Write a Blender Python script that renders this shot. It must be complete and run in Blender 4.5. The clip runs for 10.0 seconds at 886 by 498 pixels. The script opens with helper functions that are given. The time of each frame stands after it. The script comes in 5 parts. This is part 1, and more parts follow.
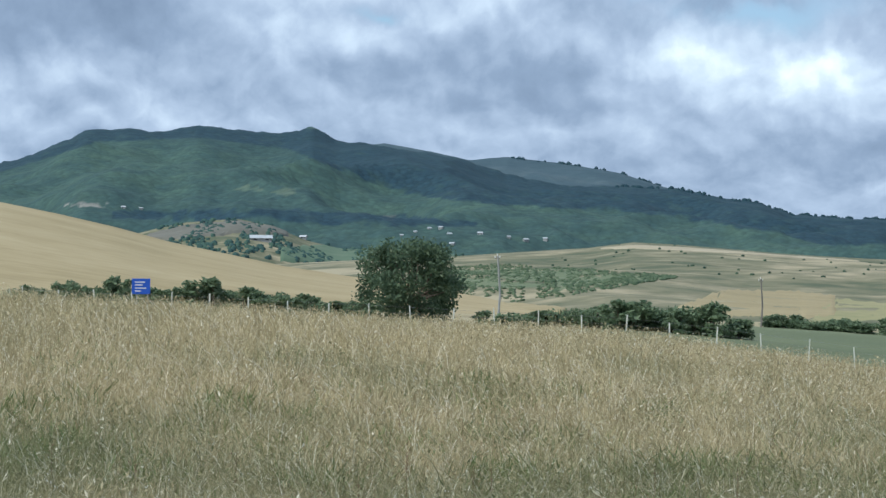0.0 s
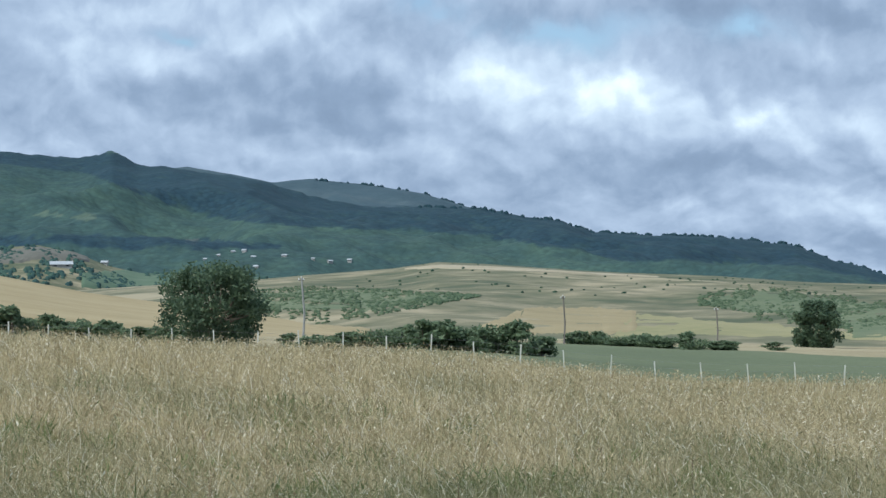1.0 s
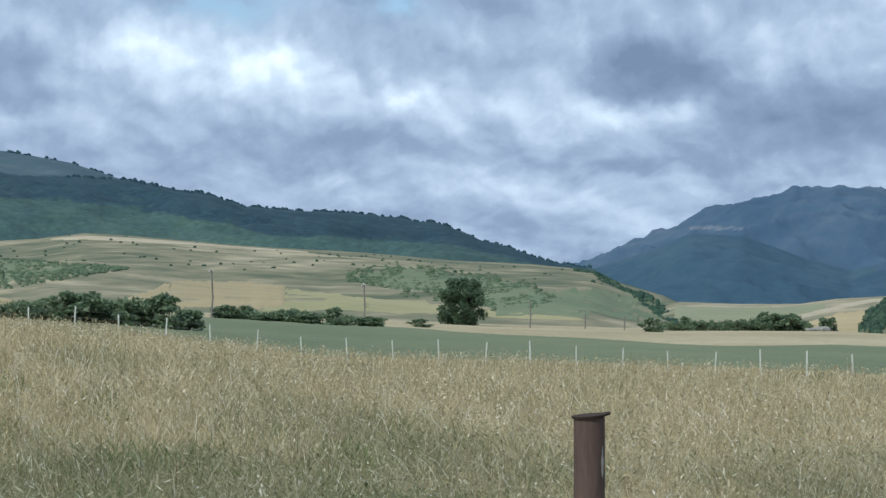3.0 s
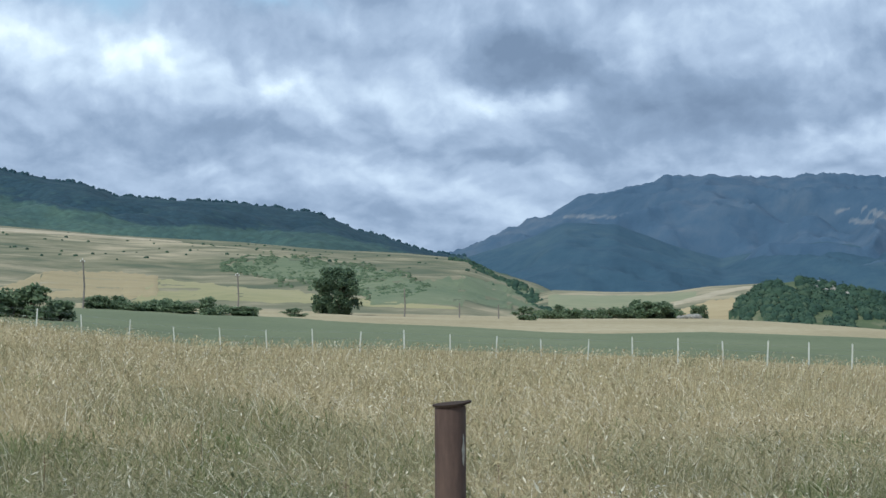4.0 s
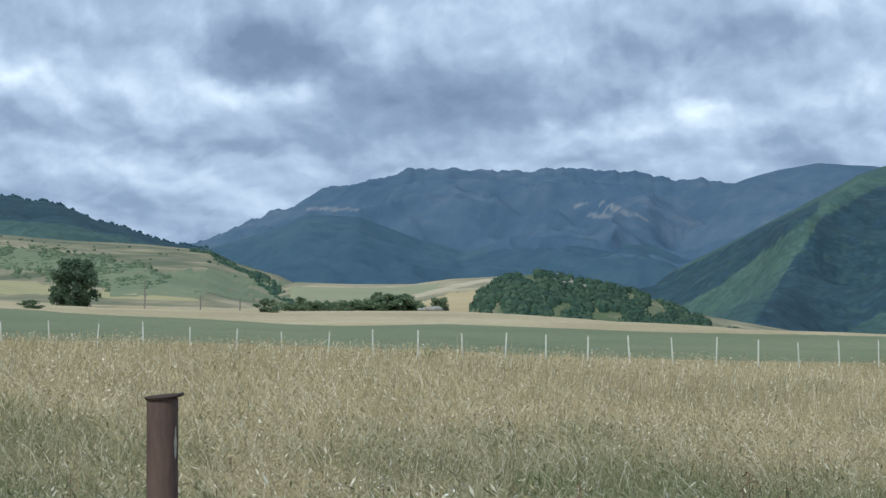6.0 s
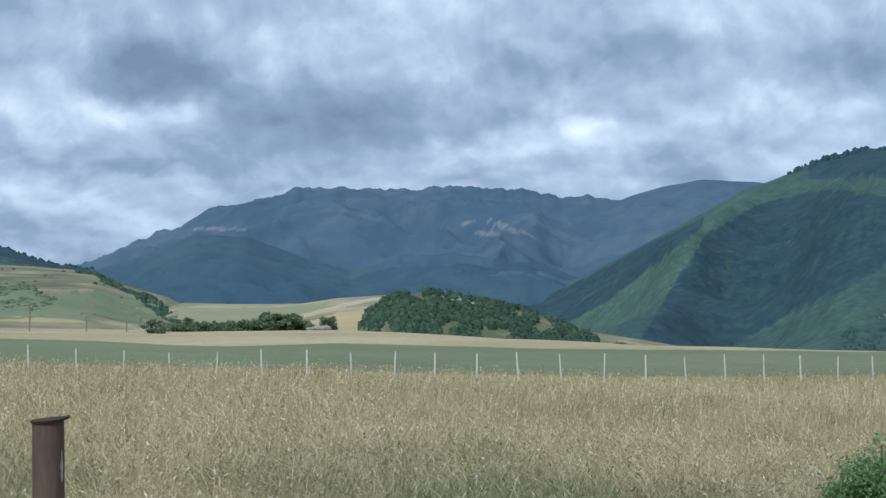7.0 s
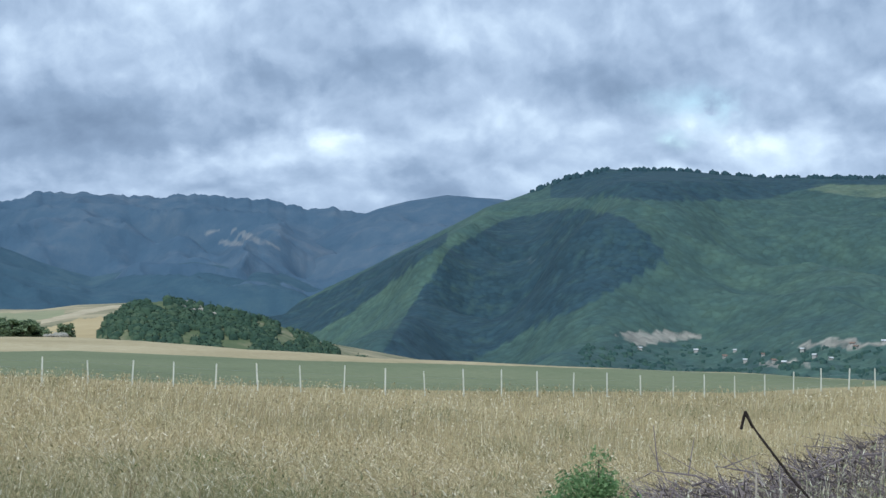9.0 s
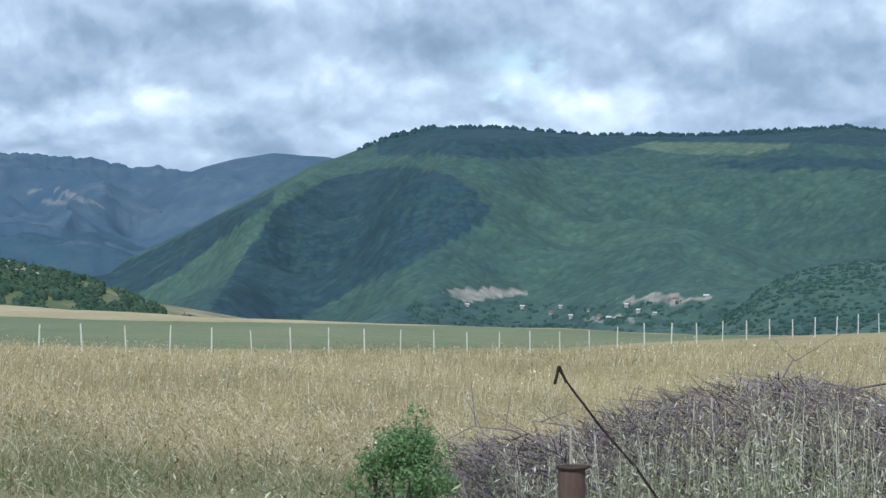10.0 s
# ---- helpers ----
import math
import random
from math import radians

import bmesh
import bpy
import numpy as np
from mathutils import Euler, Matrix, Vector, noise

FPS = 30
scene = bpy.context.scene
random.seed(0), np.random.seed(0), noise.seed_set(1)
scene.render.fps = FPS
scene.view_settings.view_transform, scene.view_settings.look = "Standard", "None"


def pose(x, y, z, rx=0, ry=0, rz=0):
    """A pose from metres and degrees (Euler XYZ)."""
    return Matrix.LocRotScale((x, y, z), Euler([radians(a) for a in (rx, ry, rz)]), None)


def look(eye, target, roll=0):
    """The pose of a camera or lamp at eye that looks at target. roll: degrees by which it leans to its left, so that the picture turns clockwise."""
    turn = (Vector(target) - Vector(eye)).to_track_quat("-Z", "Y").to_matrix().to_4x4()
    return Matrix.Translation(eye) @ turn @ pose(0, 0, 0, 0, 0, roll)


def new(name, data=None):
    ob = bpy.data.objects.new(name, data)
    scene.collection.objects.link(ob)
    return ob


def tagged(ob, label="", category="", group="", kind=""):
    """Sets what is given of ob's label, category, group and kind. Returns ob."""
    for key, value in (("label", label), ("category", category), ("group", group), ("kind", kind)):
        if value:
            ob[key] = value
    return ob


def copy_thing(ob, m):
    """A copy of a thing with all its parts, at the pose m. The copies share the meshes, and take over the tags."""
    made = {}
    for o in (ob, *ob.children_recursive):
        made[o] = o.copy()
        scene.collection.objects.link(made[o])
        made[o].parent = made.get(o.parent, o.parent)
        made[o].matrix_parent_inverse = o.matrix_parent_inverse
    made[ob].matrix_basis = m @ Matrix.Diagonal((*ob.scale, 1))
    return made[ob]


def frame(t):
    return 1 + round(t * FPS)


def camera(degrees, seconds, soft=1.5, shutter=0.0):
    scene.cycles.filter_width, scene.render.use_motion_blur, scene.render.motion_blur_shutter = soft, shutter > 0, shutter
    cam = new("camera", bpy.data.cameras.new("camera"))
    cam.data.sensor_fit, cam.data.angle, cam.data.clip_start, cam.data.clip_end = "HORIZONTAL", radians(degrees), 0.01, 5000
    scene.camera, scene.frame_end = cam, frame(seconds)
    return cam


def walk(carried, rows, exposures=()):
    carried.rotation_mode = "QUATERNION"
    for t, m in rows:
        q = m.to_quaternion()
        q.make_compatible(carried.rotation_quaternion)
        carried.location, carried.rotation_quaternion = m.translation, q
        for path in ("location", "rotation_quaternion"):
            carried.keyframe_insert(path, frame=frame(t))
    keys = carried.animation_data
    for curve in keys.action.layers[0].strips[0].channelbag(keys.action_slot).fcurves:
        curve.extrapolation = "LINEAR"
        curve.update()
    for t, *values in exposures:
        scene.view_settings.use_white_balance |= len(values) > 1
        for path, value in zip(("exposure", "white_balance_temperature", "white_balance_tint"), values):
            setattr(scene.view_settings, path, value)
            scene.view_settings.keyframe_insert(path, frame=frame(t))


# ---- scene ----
EYE = 2.6          # eye height over the level of the field by the fence


def polar(az, r, z=0.0):
    a = radians(az)
    return Vector((r * math.sin(a), r * math.cos(a), z))


def smooth(a, b, x):
    x = min(1.0, max(0.0, (x - a) / (b - a)))
    return x * x * (3 - 2 * x)


def table(x, pts):
    """Linear interpolation in a short table of (x, y)."""
    return float(np.interp(x, [p[0] for p in pts], [p[1] for p in pts]))


# ---- camera ----
cam = camera(25.25, 10.0, soft=1.5)
# seconds, heading clockwise from north, pitch, roll, drift to the right
WALK = [
    (0.0, 0.00, 1.64, 0.39, -0.16), (0.5, 2.75, 2.12, -0.49, -0.14), (1.0, 5.67, 2.24, -0.78, -0.12),
    (1.5, 8.04, 2.38, -0.59, -0.10), (2.0, 10.53, 2.15, -0.14, -0.08), (2.5, 13.28, 1.81, -0.07, -0.06),
    (2.7, 14.39, 1.65, -0.01, -0.05), (3.8, 18.61, 1.08, 0.01, -0.01), (4.0, 19.40, 1.13, -0.14, 0.0),
    (4.5, 21.44, 1.20, 0.06, 0.02), (5.0, 23.37, 1.00, 0.60, 0.04), (5.5, 24.94, 0.92, 0.68, 0.06),
    (5.7, 25.74, 0.85, 0.30, 0.07), (6.2, 27.50, 1.00, 0.0, 0.08),
    (6.8, 29.45, 1.31, -0.4, 0.08), (7.0, 30.08, 1.42, -0.54, 0.08), (7.5, 31.46, 1.78, -0.50, 0.08),
    (8.0, 33.19, 1.82, -0.14, 0.10), (8.5, 35.08, 1.96, -0.02, 0.12), (9.0, 37.48, 1.77, 0.67, 0.14),
    (9.5, 39.79, 1.59, 0.75, 0.16), (10.0, 42.49, 0.59, 0.26, 0.18)]
rows = []
for t, heading, pitch, roll, drift in WALK:
    eye = polar(heading + 90, drift, EYE)
    way = polar(heading, math.cos(radians(pitch)), math.sin(radians(pitch)))
    rows.append((t, look(eye, eye + way, roll)))
walk(cam, rows, exposures=[(0.0, 0.43, 5890, 5), (2.0, 0.36, 5850, 5), (5.5, 0.38, 5850, 5), (7.5, 0.38, 5810, 5), (9.0, 0.45, 5810, 5), (10.0, 0.58, 5830, 5)])

# ---- sky, sun ----
SUN_AZ, SUN_EL = -122.0, 48.0
world = bpy.data.worlds.new("sky")
scene.world = world
world.use_nodes = True
wt = world.node_tree
wt.nodes.clear()


def node(tree, kind, **sets):
    n = tree.nodes.new(kind)
    for k, v in sets.items():
        if k == "operation":
            n.operation = v
        elif k == "blend_type":
            n.blend_type = v
        elif k == "data_type":
            n.data_type = v
    return n


def feed(tree, socket, value):
    if hasattr(value, "links"):
        tree.links.new(value, socket)
    else:
        socket.default_value = value


def maths(tree, op, a, b=0.0, c=None, clamp=False):
    n = node(tree, "ShaderNodeMath", operation=op)
    n.use_clamp = clamp
    feed(tree, n.inputs[0], a)
    feed(tree, n.inputs[1], b)
    if c is not None:
        feed(tree, n.inputs[2], c)
    return n.outputs[0]


def vmath(tree, op, a, b=(0, 0, 0), out="Vector"):
    n = node(tree, "ShaderNodeVectorMath", operation=op)
    feed(tree, n.inputs[0], a)
    feed(tree, n.inputs[1], b)
    return n.outputs[out]


def noise_tex(tree, vector, scale, detail=6.0, rough=0.55, distortion=0.0):
    n = node(tree, "ShaderNodeTexNoise")
    feed(tree, n.inputs["Vector"], vector)
    n.inputs["Scale"].default_value = scale
    n.inputs["Detail"].default_value = detail
    n.inputs["Roughness"].default_value = rough
    n.inputs["Distortion"].default_value = distortion
    return n


def ramp(tree, fac, stops):
    n = node(tree, "ShaderNodeValToRGB")
    feed(tree, n.inputs[0], fac)
    el = n.color_ramp.elements
    while len(el) < len(stops):
        el.new(0.5)
    for e, (p, c) in zip(el, stops):
        e.position, e.color = p, (*c, 1.0)
    return n.outputs[0]


def mix(tree, fac, a, b):
    n = node(tree, "ShaderNodeMix", data_type="RGBA")
    feed(tree, n.inputs[0], fac)
    feed(tree, n.inputs[6], a if hasattr(a, "links") else (*a, 1.0))
    feed(tree, n.inputs[7], b if hasattr(b, "links") else (*b, 1.0))
    return n.outputs[2]


# clouds by heading and height, in degrees: heading, height, half width, half height, brightness
CLOUDS_WEST = [
    (-11.5, 8.2, 3.5, 1.2, -0.32), (-12.0, 6.4, 2.4, 0.5, 0.15), (-10.5, 5.3, 2.0, 0.5, 0.16), (-5.0, 6.6, 3.5, 0.8, -0.12),
    (-4.0, 7.9, 3.0, 0.7, 0.14), (1.5, 6.6, 3.4, 0.9, -0.20), (1.2, 8.4, 1.6, 0.6, 0.18), (6.2, 7.2, 2.2, 0.8, 0.22), (8.8, 6.8, 2.4, 0.7, 0.20), (10.8, 6.9, 1.6, 0.5, 0.22),
    (10.5, 6.2, 2.6, 0.7, 0.25), (4.5, 5.0, 2.0, 0.5, 0.16), (9.5, 4.3, 3.6, 0.5, -0.20), (7.2, 8.9, 2.6, 0.5, -0.10)]
CLOUDS_MID = [
    (12.5, 8.9, 3.0, 0.7, -0.22), (14.9, 5.7, 1.2, 0.45, 0.38), (14.0, 4.6, 4.0, 0.5, -0.10), (17.0, 7.8, 3.0, 0.6, 0.12),
    (19.0, 8.9, 3.4, 0.5, -0.12), (16.5, 3.0, 4.0, 0.4, 0.14), (22.4, 6.6, 2.1, 0.75, -0.50), (21.6, 5.5, 2.4, 0.35, 0.32),
    (25.0, 6.9, 0.9, 0.7, 0.30), (20.5, 4.0, 4.5, 0.5, -0.22), (27.0, 5.3, 4.5, 0.8, -0.26), (28.0, 8.0, 3.5, 0.8, 0.08)]
CLOUDS_EAST = [
    (31.5, 4.3, 3.0, 0.4, 0.28), (25.5, 3.6, 4.0, 0.3, 0.14), (34.0, 5.0, 2.0, 0.5, 0.34), (33.5, 7.0, 4.0, 0.8, -0.22),
    (38.0, 5.4, 2.6, 0.6, 0.22), (36.5, 3.8, 3.0, 0.5, -0.16), (42.5, 6.3, 3.4, 0.8, -0.24), (44.5, 5.6, 1.0, 0.45, 0.34),
    (47.5, 4.6, 2.2, 0.5, 0.30), (51.0, 5.4, 3.4, 0.8, -0.10), (45.0, 3.8, 3.5, 0.4, 0.30), (40.0, 8.0, 5.0, 0.8, 0.10)]
BLUE_GAPS = [(9.3, 8.4, 2.4, 0.42), (5.2, 9.2, 1.0, 0.4), (14.6, 8.3, 0.9, 0.4), (45.2, 5.9, 1.3, 0.4), (44.0, 5.0, 0.5, 0.2), (-2.0, 8.6, 0.6, 0.2)]

geo = node(wt, "ShaderNodeTexCoord")
sep = node(wt, "ShaderNodeSeparateXYZ")
wt.links.new(geo.outputs["Generated"], sep.inputs[0])
az = maths(wt, "MULTIPLY", maths(wt, "ARCTAN2", sep.outputs[0], sep.outputs[1]), 57.29578)
el = maths(wt, "MULTIPLY", maths(wt, "ARCSINE", sep.outputs[2]), 57.29578)
comb = node(wt, "ShaderNodeCombineXYZ")
wt.links.new(az, comb.inputs[0])
wt.links.new(el, comb.inputs[1])
flat = comb.outputs[0]
depth_v = maths(wt, "MULTIPLY", maths(wt, "LOGARITHM", maths(wt, "ADD", maths(wt, "MAXIMUM", el, -2.5), 4.0), 2.71828), 4.6)
lay = node(wt, "ShaderNodeCombineXYZ")
wt.links.new(maths(wt, "MULTIPLY", az, 0.40), lay.inputs[0])
wt.links.new(depth_v, lay.inputs[1])
layered = lay.outputs[0]
warp = noise_tex(wt, layered, 0.9, 6.0, 0.56).outputs["Color"]
warp = vmath(wt, "MULTIPLY", vmath(wt, "SUBTRACT", warp, (0.5, 0.5, 0.5)), (3.4, 2.2, 0.0))
warped = vmath(wt, "ADD", flat, warp)
curl = vmath(wt, "ADD", layered, vmath(wt, "MULTIPLY", warp, (0.16, 0.20, 0.0)))


def blob(a, e, wa, we):
    d = vmath(wt, "MULTIPLY", vmath(wt, "SUBTRACT", warped, (a, e, 0)), (1 / wa, 1 / we, 0))
    return maths(wt, "POWER", 2.71828, maths(wt, "MULTIPLY", vmath(wt, "DOT_PRODUCT", d, d, "Value"), -1.0))


def heap(shift, scale, detail, rough):
    """Thickness of the cloud sheet, taken a little way up or across for its lit tops and dark bases."""
    return noise_tex(wt, vmath(wt, "ADD", curl, shift), scale, detail, rough, 0.15).outputs["Fac"]


broad = heap((7.0, 3.0, 0.0), 0.50, 5.0, 0.50)
wisp = heap((3.0, 9.0, 2.0), 1.6, 6.0, 0.55)
tops = maths(wt, "SUBTRACT", heap((0.0, 0.0, 5.0), 0.70, 7.0, 0.50), heap((0.12, 0.30, 5.0), 0.70, 7.0, 0.50))
puffs = maths(wt, "SUBTRACT", heap((4.0, 1.0, 9.0), 1.9, 5.0, 0.50), heap((4.07, 1.15, 9.0), 1.9, 5.0, 0.50))
light = maths(wt, "MULTIPLY_ADD", broad, 0.60, 0.20)
light = maths(wt, "MULTIPLY_ADD", tops, 0.95, light)
light = maths(wt, "MULTIPLY_ADD", puffs, 0.45, light)
for a, e, wa, we, amp in CLOUDS_WEST + CLOUDS_MID + CLOUDS_EAST:
    light = maths(wt, "MULTIPLY_ADD", blob(a, e, wa, we), amp * 0.95, light)
cloud = ramp(wt, light, [(0.05, (0.170, 0.220, 0.305)), (0.32, (0.245, 0.305, 0.405)), (0.56, (0.375, 0.440, 0.545)),
                         (0.80, (0.560, 0.630, 0.715)), (1.0, (0.800, 0.850, 0.890))])
sky = node(wt, "ShaderNodeTexSky")
sky.sky_type, sky.sun_disc = "NISHITA", False
sky.sun_elevation, sky.sun_rotation = radians(SUN_EL), radians(SUN_AZ)
clear = node(wt, "ShaderNodeBackground")
clear.inputs[1].default_value = 0.10
wt.links.new(sky.outputs[0], clear.inputs[0])
cover = node(wt, "ShaderNodeBackground")
cover.inputs[1].default_value = 1.0
wt.links.new(cloud, cover.inputs[0])
gap = 0.0
for a, e, wa, we in BLUE_GAPS:
    gap = maths(wt, "ADD", blob(a, e, wa, we), gap)
gap = maths(wt, "MULTIPLY", gap, maths(wt, "MULTIPLY_ADD", wisp, 5.0, -1.6, clamp=True), clamp=True)
both = node(wt, "ShaderNodeMixShader")
feed(wt, both.inputs[0], gap)
wt.links.new(cover.outputs[0], both.inputs[1])
wt.links.new(clear.outputs[0], both.inputs[2])
out = node(wt, "ShaderNodeOutputWorld")
wt.links.new(both.outputs[0], out.inputs[0])

sun = new("sun", bpy.data.lights.new("sun", "SUN"))
sun.data.energy, sun.data.angle, sun.data.color = 2.5, radians(6.0), (1.0, 0.95, 0.86)
sun.matrix_world = look((0, 0, 50), Vector((0, 0, 50)) - polar(SUN_AZ, math.cos(radians(SUN_EL)), math.sin(radians(SUN_EL))))

# ---- materials ----


def material(name, rough=0.9, spec=0.2):
    m = bpy.data.materials.new(name)
    m.use_nodes = True
    t = m.node_tree
    b = t.nodes["Principled BSDF"]
    b.inputs["Roughness"].default_value = rough
    b.inputs["Specular IOR Level"].default_value = spec
    return m, t, b


def coords(t):
    return node(t, "ShaderNodeTexCoord").outputs["Object"]


def bump(t, b, height, strength, distance):
    n = node(t, "ShaderNodeBump")
    n.inputs["Strength"].default_value, n.inputs["Distance"].default_value = strength, distance
    feed(t, n.inputs["Height"], height)
    t.links.new(n.outputs[0], b.inputs["Normal"])


def blotched(name, stops, scale, fine, rough=0.92, relief=0.0, stretch=(1, 1, 1), spec=0.15, over=(), crowns=0.0):
    """A surface whose colour varies at two scales, with fine relief."""
    m, t, b = material(name, rough, spec)
    v = vmath(t, "MULTIPLY", coords(t), stretch)
    big = noise_tex(t, v, scale, 6.0, 0.6).outputs["Fac"]
    small = noise_tex(t, v, fine, 5.0, 0.6).outputs["Fac"]
    fac = maths(t, "MULTIPLY_ADD", small, 0.45, maths(t, "MULTIPLY", big, 0.55))
    colour = ramp(t, fac, stops)
    if over:
        a = node(t, "ShaderNodeAttribute")
        a.attribute_name = "zone"
        sep_ = node(t, "ShaderNodeSeparateColor")
        t.links.new(a.outputs["Color"], sep_.inputs[0])
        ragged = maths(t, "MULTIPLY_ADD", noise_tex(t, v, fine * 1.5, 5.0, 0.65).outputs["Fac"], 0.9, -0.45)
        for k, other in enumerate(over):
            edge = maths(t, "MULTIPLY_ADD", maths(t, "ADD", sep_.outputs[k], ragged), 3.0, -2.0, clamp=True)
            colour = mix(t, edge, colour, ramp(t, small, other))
    height = small
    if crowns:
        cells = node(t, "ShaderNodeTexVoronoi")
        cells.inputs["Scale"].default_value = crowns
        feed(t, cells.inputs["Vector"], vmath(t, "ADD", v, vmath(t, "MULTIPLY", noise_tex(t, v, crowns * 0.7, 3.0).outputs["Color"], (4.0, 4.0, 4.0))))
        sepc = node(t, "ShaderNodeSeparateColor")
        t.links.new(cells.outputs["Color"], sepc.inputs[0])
        # Random tone per crown, times painted shade in the gaps between crowns.
        tone_and_gap_shade = maths(t, "MULTIPLY_ADD", sepc.outputs[0], 0.26, maths(t, "MULTIPLY_ADD", cells.outputs["Distance"], -0.26, 0.99))
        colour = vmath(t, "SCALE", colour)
        tone_and_gap_shade.node.id_data.links.new(tone_and_gap_shade, colour.node.inputs["Scale"])
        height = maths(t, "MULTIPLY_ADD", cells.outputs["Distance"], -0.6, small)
    t.links.new(colour, b.inputs["Base Color"])
    if relief:
        bump(t, b, height, 0.6, relief)
    return m


def island(name, stops, rough=0.8, spec=0.2, thin=0.0, patch=0.12):
    """Leaves and blades, each of its own shade."""
    m, t, b = material(name, rough, spec)
    g = node(t, "ShaderNodeNewGeometry")
    big = noise_tex(t, coords(t), patch, 4.0).outputs["Fac"]
    fac = maths(t, "MULTIPLY_ADD", g.outputs["Random Per Island"], 0.6, maths(t, "MULTIPLY_ADD", big, 0.8, -0.2))
    t.links.new(ramp(t, fac, stops), b.inputs["Base Color"])
    if thin:
        tr = node(t, "ShaderNodeBsdfTranslucent")
        t.links.new(ramp(t, fac, stops), tr.inputs[0])
        mx = node(t, "ShaderNodeMixShader")
        mx.inputs[0].default_value = thin
        t.links.new(b.outputs[0], mx.inputs[1])
        t.links.new(tr.outputs[0], mx.inputs[2])
        t.links.new(mx.outputs[0], t.nodes["Material Output"].inputs[0])
    return m


def straw_material():
    """Dry stems and heads: straw, grey-green and reddish drifts, each stem of its own shade."""
    m, t, b = material("straw", 0.75, 0.15)
    g = node(t, "ShaderNodeNewGeometry")
    v = coords(t)
    own = g.outputs["Random Per Island"]
    straw = ramp(t, own, [(0.0, (0.31, 0.255, 0.145)), (0.35, (0.45, 0.375, 0.22)), (0.7, (0.55, 0.47, 0.29)), (0.88, (0.66, 0.58, 0.38)), (1.0, (0.92, 0.87, 0.73))])
    olive = ramp(t, own, [(0.0, (0.14, 0.155, 0.075)), (0.5, (0.225, 0.225, 0.12)), (0.88, (0.36, 0.345, 0.21)), (1.0, (0.82, 0.79, 0.65))])
    russet = ramp(t, own, [(0.0, (0.27, 0.19, 0.120)), (0.5, (0.40, 0.30, 0.19)), (1.0, (0.60, 0.49, 0.33))])
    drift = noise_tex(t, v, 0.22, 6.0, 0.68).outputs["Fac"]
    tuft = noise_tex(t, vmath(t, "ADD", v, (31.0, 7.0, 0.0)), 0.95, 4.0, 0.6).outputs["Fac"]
    # Olive near the camera's stand, straw farther off, fitted to its view.
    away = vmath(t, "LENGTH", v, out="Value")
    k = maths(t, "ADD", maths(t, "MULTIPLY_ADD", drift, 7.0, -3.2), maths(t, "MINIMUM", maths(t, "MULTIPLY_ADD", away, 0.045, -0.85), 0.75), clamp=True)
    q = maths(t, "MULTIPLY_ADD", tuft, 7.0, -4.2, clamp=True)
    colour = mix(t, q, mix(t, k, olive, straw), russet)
    t.links.new(colour, b.inputs["Base Color"])
    tr = node(t, "ShaderNodeBsdfTranslucent")
    t.links.new(colour, tr.inputs[0])
    mx = node(t, "ShaderNodeMixShader")
    mx.inputs[0].default_value = 0.42
    t.links.new(b.outputs[0], mx.inputs[1])
    t.links.new(tr.outputs[0], mx.inputs[2])
    t.links.new(mx.outputs[0], t.nodes["Material Output"].inputs[0])
    return m


def ground_material():
    m, t, b = material("field", 0.95, 0.1)
    v = coords(t)
    big = noise_tex(t, v, 0.06, 5.0).outputs["Fac"]
    small = noise_tex(t, v, 1.7, 6.0, 0.65).outputs["Fac"]
    fac = maths(t, "MULTIPLY_ADD", small, 0.5, maths(t, "MULTIPLY", big, 0.5))
    dry = ramp(t, fac, [(0.3, (0.17, 0.145, 0.075)), (0.5, (0.28, 0.235, 0.13)), (0.7, (0.38, 0.32, 0.19))])
    green = ramp(t, fac, [(0.3, (0.112, 0.134, 0.080)), (0.5, (0.150, 0.174, 0.102)), (0.7, (0.20, 0.212, 0.130))])
    tan = ramp(t, fac, [(0.35, (0.26, 0.22, 0.13)), (0.5, (0.36, 0.305, 0.19)), (0.65, (0.45, 0.39, 0.265))])
    a = node(t, "ShaderNodeAttribute")
    a.attribute_name = "crop"
    s = node(t, "ShaderNodeSeparateColor")
    t.links.new(a.outputs["Color"], s.inputs[0])
    edge = maths(t, "MULTIPLY_ADD", small, 0.5, -0.25)
    gmask = maths(t, "MULTIPLY_ADD", maths(t, "ADD", s.outputs[0], edge), 4.0, -1.5, clamp=True)
    tmask = maths(t, "MULTIPLY_ADD", maths(t, "ADD", s.outputs[1], edge), 4.0, -1.5, clamp=True)
    t.links.new(mix(t, tmask, mix(t, gmask, dry, green), tan), b.inputs["Base Color"])
    bump(t, b, small, 0.8, 0.15)
    return m


M_GROUND = ground_material()
M_TAN = blotched("stubble", [(0.3, (0.27, 0.215, 0.11)), (0.5, (0.37, 0.295, 0.165)), (0.68, (0.43, 0.35, 0.21))], 0.02, 0.25, relief=0.1, stretch=(1, 2.2, 1))
M_OLIVE = blotched("pasture", [(0.41, (0.100, 0.115, 0.070)), (0.47, (0.155, 0.155, 0.095)), (0.53, (0.225, 0.205, 0.13)), (0.60, (0.36, 0.31, 0.205))], 0.02, 0.10, relief=0.5, stretch=(0.8, 1.0, 3))
BARE = [(0.3, (0.17, 0.17, 0.155)), (0.5, (0.235, 0.23, 0.205)), (0.7, (0.30, 0.29, 0.26))]
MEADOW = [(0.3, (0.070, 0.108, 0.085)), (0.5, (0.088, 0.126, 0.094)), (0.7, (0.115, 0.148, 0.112))]
